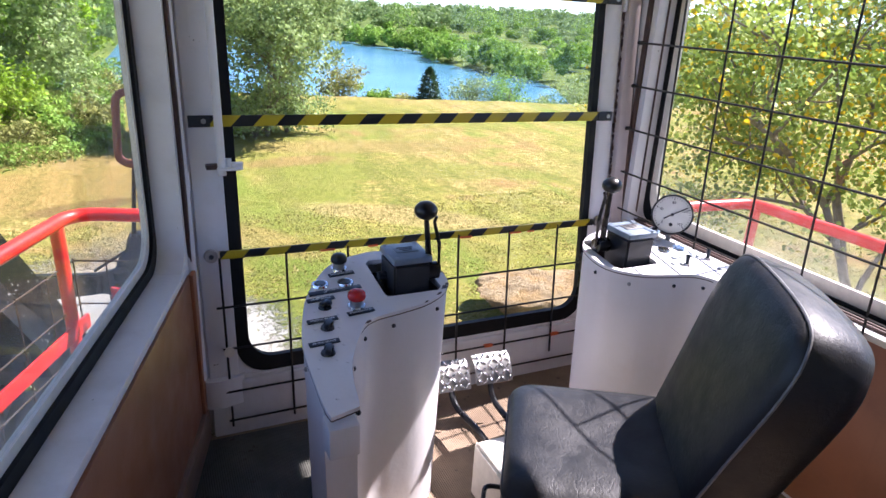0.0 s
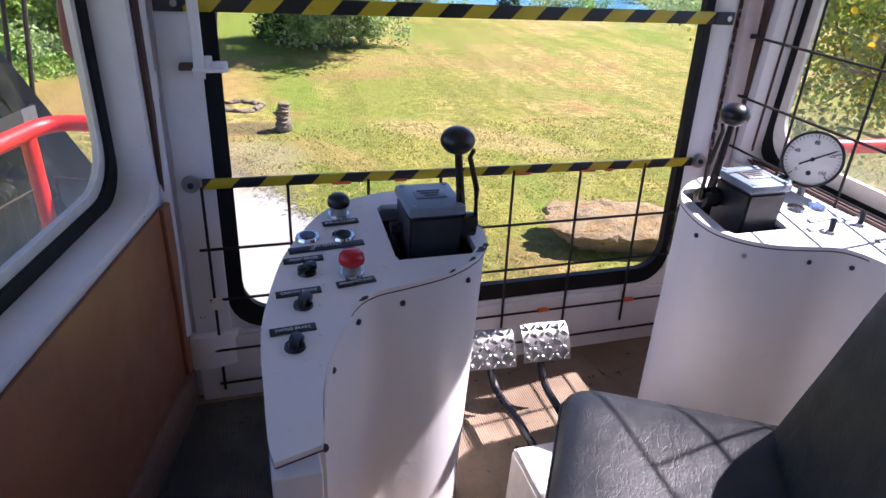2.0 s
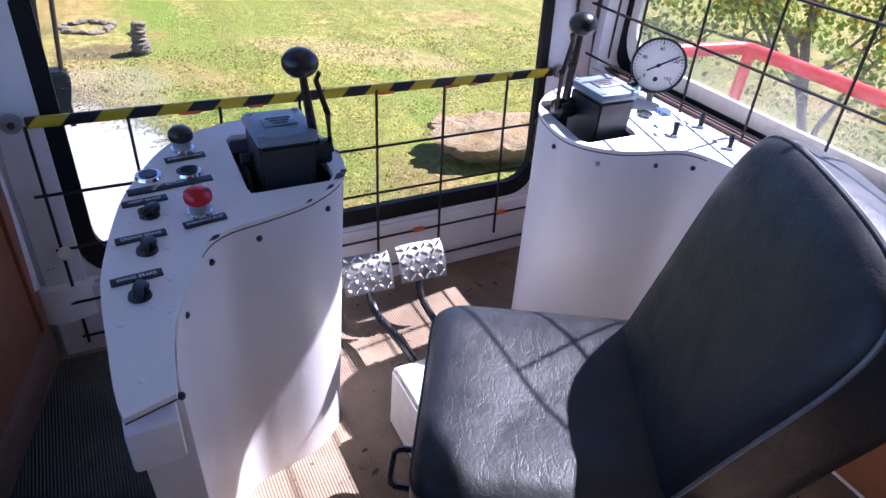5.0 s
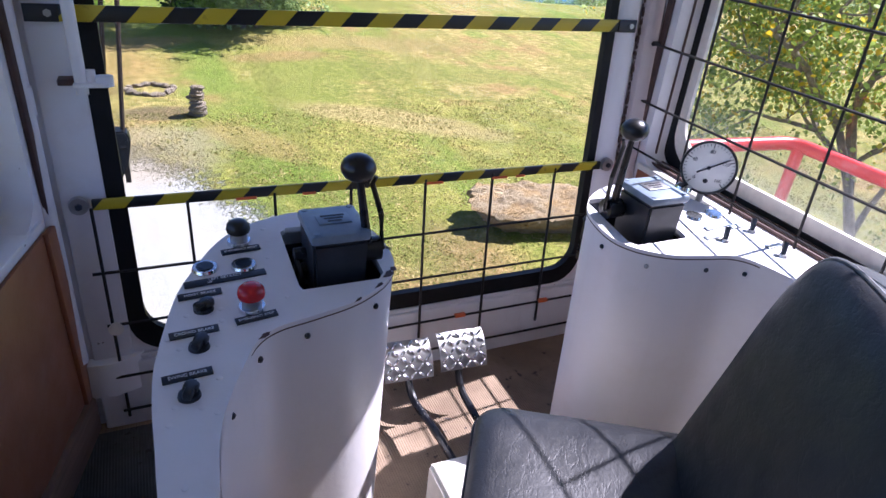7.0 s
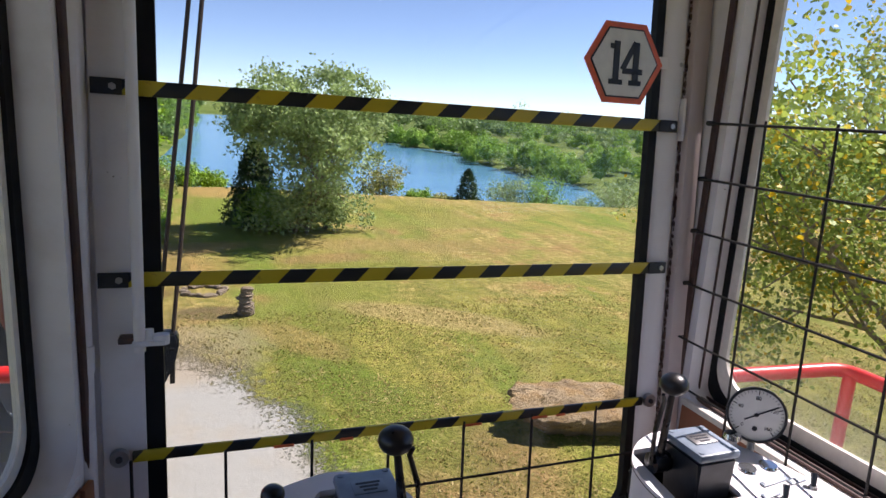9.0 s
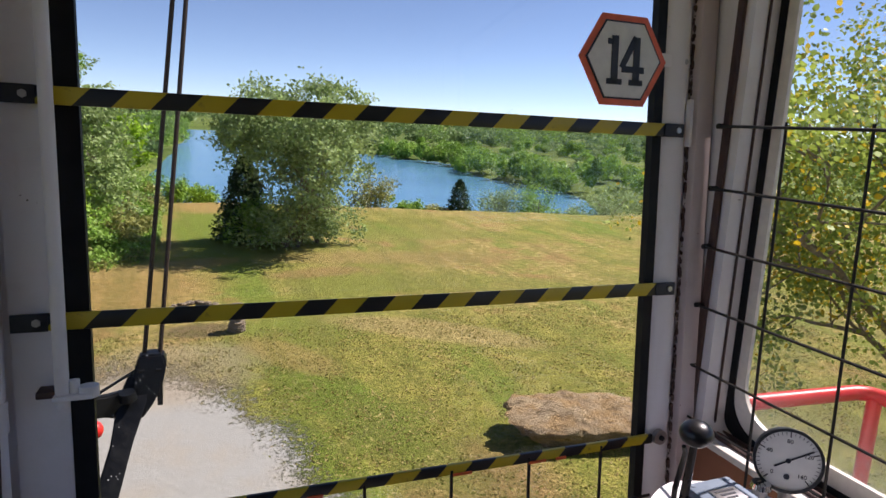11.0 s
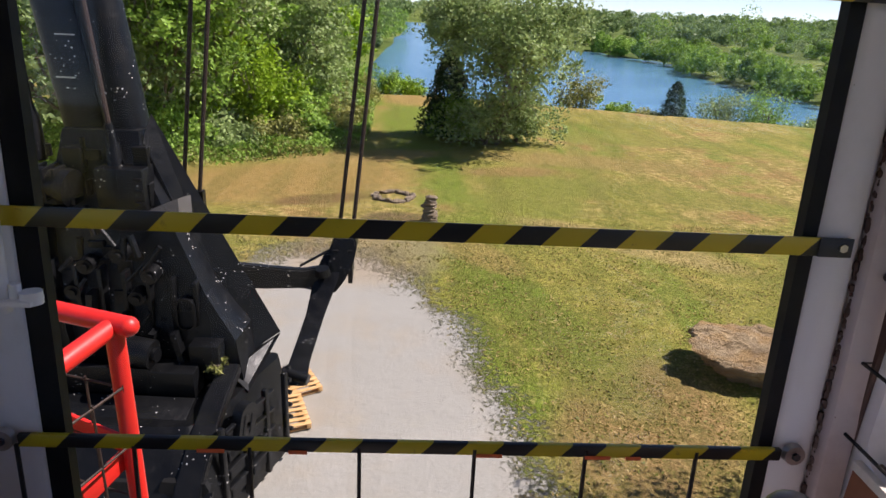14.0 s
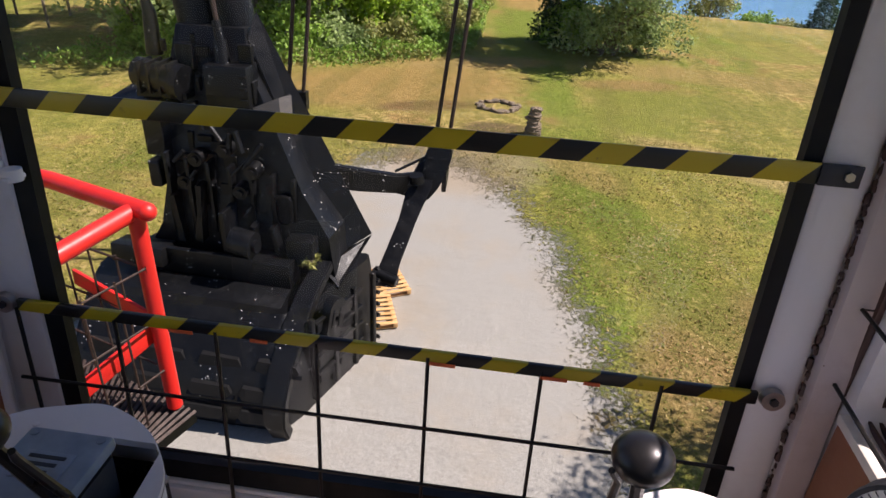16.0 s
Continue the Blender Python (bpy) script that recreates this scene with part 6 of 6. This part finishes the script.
# tower narrowing up to the handle
bm = BM()
rings = []
for z, x0, x1, y0, y1 in ((-4.85, -5.75, -2.05, 8.75, 9.9), (-4.1, -5.3, -2.15, 8.8, 9.9), (-3.3, -5.15, -2.65, 8.95, 9.95), (-2.3, -5.1, -3.1, 9.15, 10.0), (-1.35, -5.0, -3.55, 9.35, 10.1), (-0.7, -4.9, -3.7, 9.6, 10.2)):
    rings.append([(x0, y0, z), (x1, y0, z), (x1 + 0.1, y1, z), (x0 - 0.05, y1, z)])
loft(bm, rings)
part("tower", bm, BLACKSTEEL, dip, smooth=0)
bm = BM()
plates(bm, [[(-2.14, 9.42, -4.70), (-1.60, 9.78, -4.42), (-3.56, 9.85, -0.45), (-3.66, 9.62, -0.85)], [(-2.14, 9.40, -4.70), (-3.64, 9.60, -0.90), (-3.45, 9.52, -1.95), (-3.20, 9.45, -2.60)],
            [(-2.14, 9.42, -4.72), (-2.30, 8.75, -4.72), (-1.95, 8.6, -5.0), (-1.60, 9.78, -4.46)]], 0.05)
part("flank_plate", bm, BLACKSTEEL, dip, "black flank plate spotted with droppings", smooth=0)
bm = BM()
rng = random.Random(31)
for i in range(60):
    f = rng.random()
    z = -4.6 + 3.6 * f
    x0, x1 = -5.2 + 0.1 * f, -2.5 - 1.1 * f
    y = 8.85 + 0.5 * f
    s = (rng.uniform(0.05, 0.30), rng.uniform(0.06, 0.22), rng.uniform(0.06, 0.50))
    box(bm, (rng.uniform(x0, x1), y, z), s, bevel=0.012, seg=1)
part("small_ironwork", bm, BLACKSTEEL, dip, "brackets and greasy ironwork", smooth=30)
for i in range(7):
    x = -5.0 + 0.37 * i
    part("rib", box(BM(), (x, 8.85 + 0.02 * i, -3.5), (0.07, 0.25, 1.6 - 0.12 * i), bevel=0.01), BLACKSTEEL, dip)
bm = BM()
for i in range(9):
    x, z, l = rng.uniform(-5.0, -3.0), rng.uniform(-4.2, -2.0), rng.uniform(0.15, 0.5)
    cyl(bm, (x, 8.75, z), (x + l * rng.uniform(-1, 1), 8.8, z + l), rng.uniform(0.02, 0.06), seg=8)
part("hose", bm, BLACKSTEEL, dip, "greasy hoses and pins")
bm = BM()
ring(bm, rrect(-0.16, 0.16, -0.30, 0.30, 0.155), rrect(-0.125, 0.125, -0.265, 0.265, 0.12), -0.05, 0.05)
part("hand_hole", bm, BLACKSTEEL, dip, m=pose(-2.95, 8.82, -3.62))
part("hand_hole_cover", box(BM(), (-2.95, 8.84, -3.62), (0.27, 0.05, 0.54), bevel=0.02), RUBBER, dip)
bm = BM()
cyl(bm, (-5.45, 9.15, -1.42), (-4.72, 9.05, -1.52), 0.24, seg=24)
cyl(bm, (-4.72, 9.05, -1.52), (-4.58, 9.03, -1.54), 0.30, seg=24)
box(bm, (-5.0, 9.15, -1.75), (0.9, 0.35, 0.12), bevel=0.02)
for k in range(4):
    box(bm, (-5.3 + 0.18 * k, 9.1, -1.46), (0.05, 0.52, 0.52), bevel=0.01)
part("motor", bm, BLACKSTEEL, dip)
bm = BM()
plates(bm, [[(-6.1, 9.2, -1.98), (-5.0, 8.9, -1.86), (-4.9, 9.5, -1.65), (-5.7, 9.7, -1.7)]], 0.08)
box(bm, (-5.2, 9.0, -2.35), (0.35, 0.3, 0.9), bevel=0.02)
box(bm, (-5.22, 8.9, -3.1), (0.22, 0.4, 0.5), bevel=0.05)
part("side_bracket", bm, BLACKSTEEL, dip, smooth=0)
bm = BM()
box(bm, (-3.85, 9.25, -1.65), (0.75, 0.5, 0.9), bevel=0.03)
for k in range(4):
    box(bm, (-3.55, 8.99, -1.95 + 0.2 * k), (0.12, 0.05, 0.05), bevel=0.01)
part("socket_block", bm, BLACKSTEEL, dip)
bm = BM()
loft(bm, [[(-3.80, 9.05, z0), (-3.05, 9.25, z1), (-2.92, 9.5, z1), (-3.30, 9.55, z0)] for z0, z1 in ((-2.22, -2.12), (-2.02, -1.72))])
part("step_box", bm, plain("step_grating_steel", (0.16, 0.15, 0.15), 0.5, 0.4, 0.6, 90, 0.6), dip, "worn chequered step")
for i, (x, r) in enumerate(((-4.68, 0.36), (-4.02, 0.35))):
    bm = BM()
    a, b = Vector((x, 10.05, -0.85)), Vector((x - 1.75, 10.9, 11.0))
    cyl(bm, a, b, r, r * 1.15, 28)
    ball(bm, a, r, 1.0, 24)
    part("handle_tube", bm, BLACKSTEEL, dip, "thick black dipper handle tube", smooth=60)
for x, z in ((-4.75, 0.1), (-4.68, 0.75)):
    part("weld_ring", box(BM(), (x, 9.66 + 0.03 * z, z), (0.30, 0.02, 0.02)), STEEL, dip)
bm = BM()
cyl(bm, (-3.99, 9.30, -1.25), (-4.03, 9.36, -0.85), 0.13, 0.11, 16)
cyl(bm, (-4.03, 9.36, -0.85), (-4.07, 9.38, -0.55), 0.08, 0.07, 16)
part("rope_socket", bm, BLACKSTEEL, dip)
part("crowd_rope", tube(BM(), [(-4.05, 9.37, -0.6), (-4.24, 9.5, 1.26), (-5.3, 10.2, 11.0)], 0.042, 8), RUST, dip, "rusty wire rope")
part("mast_pole", tube(BM(), [(-5.42, 9.7, -1.25), (-5.40, 9.7, -0.55), (-5.44, 9.7, -0.35), (-5.9, 10.2, 11.0)], 0.15, 10, 0.05), BLACKSTEEL, dip)
# bail arm and hoist ropes
bail = thing("hoist_bail", "black forked bail arm carrying the hoist ropes", "bail")
bm = BM()
loft(bm, [[p + Vector((0, 0, dz)) + Vector((0, dy, 0)) for dz, dy in ((-h, -0.10), (h, -0.10), (h, 0.10), (-h, 0.10))] for p, h in
          ((Vector((-3.2, 10.6, -3.62)), 0.28), (Vector((-2.2, 11.4, -4.02)), 0.25), (Vector((-1.5, 12.0, -4.29)), 0.22), (Vector((-1.2, 12.2, -4.38)), 0.30), (Vector((-0.95, 12.3, -4.45)), 0.30))])
bmesh.ops.bevel(bm, geom=list(bm.edges), offset=0.03, segments=2, affect="EDGES")
part("beam", bm, BLACKSTEEL, bail)
bm = BM()
loft(bm, [[p + Vector((dx, dy, 0)) for dx, dy in ((-h, -0.10), (h, -0.10), (h, 0.10), (-h, 0.10))] for p, h in
          ((Vector((-1.50, 10.35, -5.95)), 0.26), (Vector((-1.42, 10.7, -5.62)), 0.21), (Vector((-1.2, 11.6, -4.95)), 0.20), (Vector((-1.02, 12.25, -4.3)), 0.28), (Vector((-0.85, 12.5, -3.85)), 0.24))])
bmesh.ops.bevel(bm, geom=list(bm.edges), offset=0.03, segments=2, affect="EDGES")
part("arm", bm, BLACKSTEEL, bail)
part("pivot_pin", cyl(BM(), (-1.08, 12.02, -4.22), (-1.10, 12.0, -4.05), 0.17, 0.15, 20), BLACKSTEEL, bail)
part("pivot_pin", cyl(BM(), (-1.75, 10.5, -5.75), (-1.2, 10.35, -5.85), 0.12, seg=16), BLACKSTEEL, bail)
for dx in (-0.16, 0.16):
    bm = BM()
    loft(bm, [[(-0.68 + dx + x, y, z) for y, z in ((12.35, -4.55), (12.30, -3.75), (12.5, -3.50), (12.75, -3.55), (12.85, -4.3))] for x in (-0.05, 0.05)])
    part("cheek_plate", bm, BLACKSTEEL, bail, smooth=0)
bm = BM()
loft(bm, [[(x0, y - 0.2, z), (x1, y - 0.2, z), (x1, y + 0.2, z), (x0, y + 0.2, z)] for x0, x1, y, z in
          ((-1.32, -0.86, 12.30, -4.72), (-1.22, -0.62, 12.35, -4.40), (-1.02, -0.44, 12.45, -4.0), (-0.95, -0.36, 12.55, -3.62), (-0.86, -0.44, 12.6, -3.45))])
bmesh.ops.bevel(bm, geom=list(bm.edges), offset=0.04, segments=2, affect="EDGES")
part("yoke", bm, BLACKSTEEL, bail)
part("sheave", cyl(BM(), (-0.76, 12.6, -3.95), (-0.60, 12.6, -3.95), 0.30, seg=24), BLACKSTEEL, bail)
part("stay", tube(BM(), [(-1.6, 12.1, -4.05), (-0.95, 12.4, -3.75)], 0.03, 6), BLACKSTEEL, bail)
for a, b in (((-0.80, 12.6, -3.55), (0.80, 12.75, 11.0)), ((-0.50, 12.6, -3.55), (0.98, 12.75, 11.0)), ((-4.13, 12.6, -2.6), (-2.45, 12.75, 11.0)), ((-3.79, 12.6, -2.6), (-2.12, 12.75, 11.0))):
    part("hoist_rope", cyl(BM(), a, b, 0.045, seg=8), RUST, bail, "rusty wire hoist rope")
bm = BM()
loft(bm, [[p + Vector((0, dy, dz)) for dy, dz in ((-0.1, -0.2), (0.1, -0.2), (0.1, 0.2), (-0.1, 0.2))] for p in (Vector((-4.2, 12.6, -2.75)), Vector((-3.7, 12.6, -2.75)))])
part("far_block", bm, BLACKSTEEL, bail)
part("far_arm", tube(BM(), [(-3.95, 12.6, -2.8), (-3.6, 11.4, -3.7), (-3.3, 10.4, -3.9)], 0.16, 8), BLACKSTEEL, bail)

# ---------------------------------------------------------------- house and shelter far off
house = thing("cottage", "pale cottage half hidden by trees", "house", pose(-44, 58, GZ, 0, 0, 25))
part("wall", box(BM(), (0, 0, 1.5), (9, 6, 3.0)), plain("pale_siding", (0.62, 0.58, 0.55), 0.7), house)
bm = BM()
loft(bm, [[(x, -3.5, 3.0), (x, 3.5, 3.0), (x, 0, 5.0)] for x in (-4.9, 4.9)])
part("roof", bm, plain("grey_shingles", (0.16, 0.15, 0.15), 0.8), house, smooth=0)
for x in (-2.6, 1.8):
    part("window", box(BM(), (x, -3.02, 1.7), (1.2, 0.06, 1.2), bevel=0.01), RUBBER, house)
part("door", box(BM(), (-0.4, -3.02, 1.05), (0.95, 0.06, 2.1), bevel=0.01), OXIDE, house)
shel = thing("picnic_shelter", "dark open picnic shelter at the edge of the lawn", "shelter", pose(-31.5, 37.0, GZ, 0, 0, 20))
bm = BM()
loft(bm, [[(x, -2.6, 2.5), (x, 2.6, 2.5), (x, 0, 3.6)] for x in (-3.6, 3.6)])
part("roof", bm, plain("dark_roofing", (0.06, 0.05, 0.045), 0.8), shel, smooth=0)
for x in (-3.2, 0, 3.2):
    for y in (-2.3, 2.3):
        part("post", box(BM(), (x, y, 1.25), (0.14, 0.14, 2.5), bevel=0.01), BARK, shel)
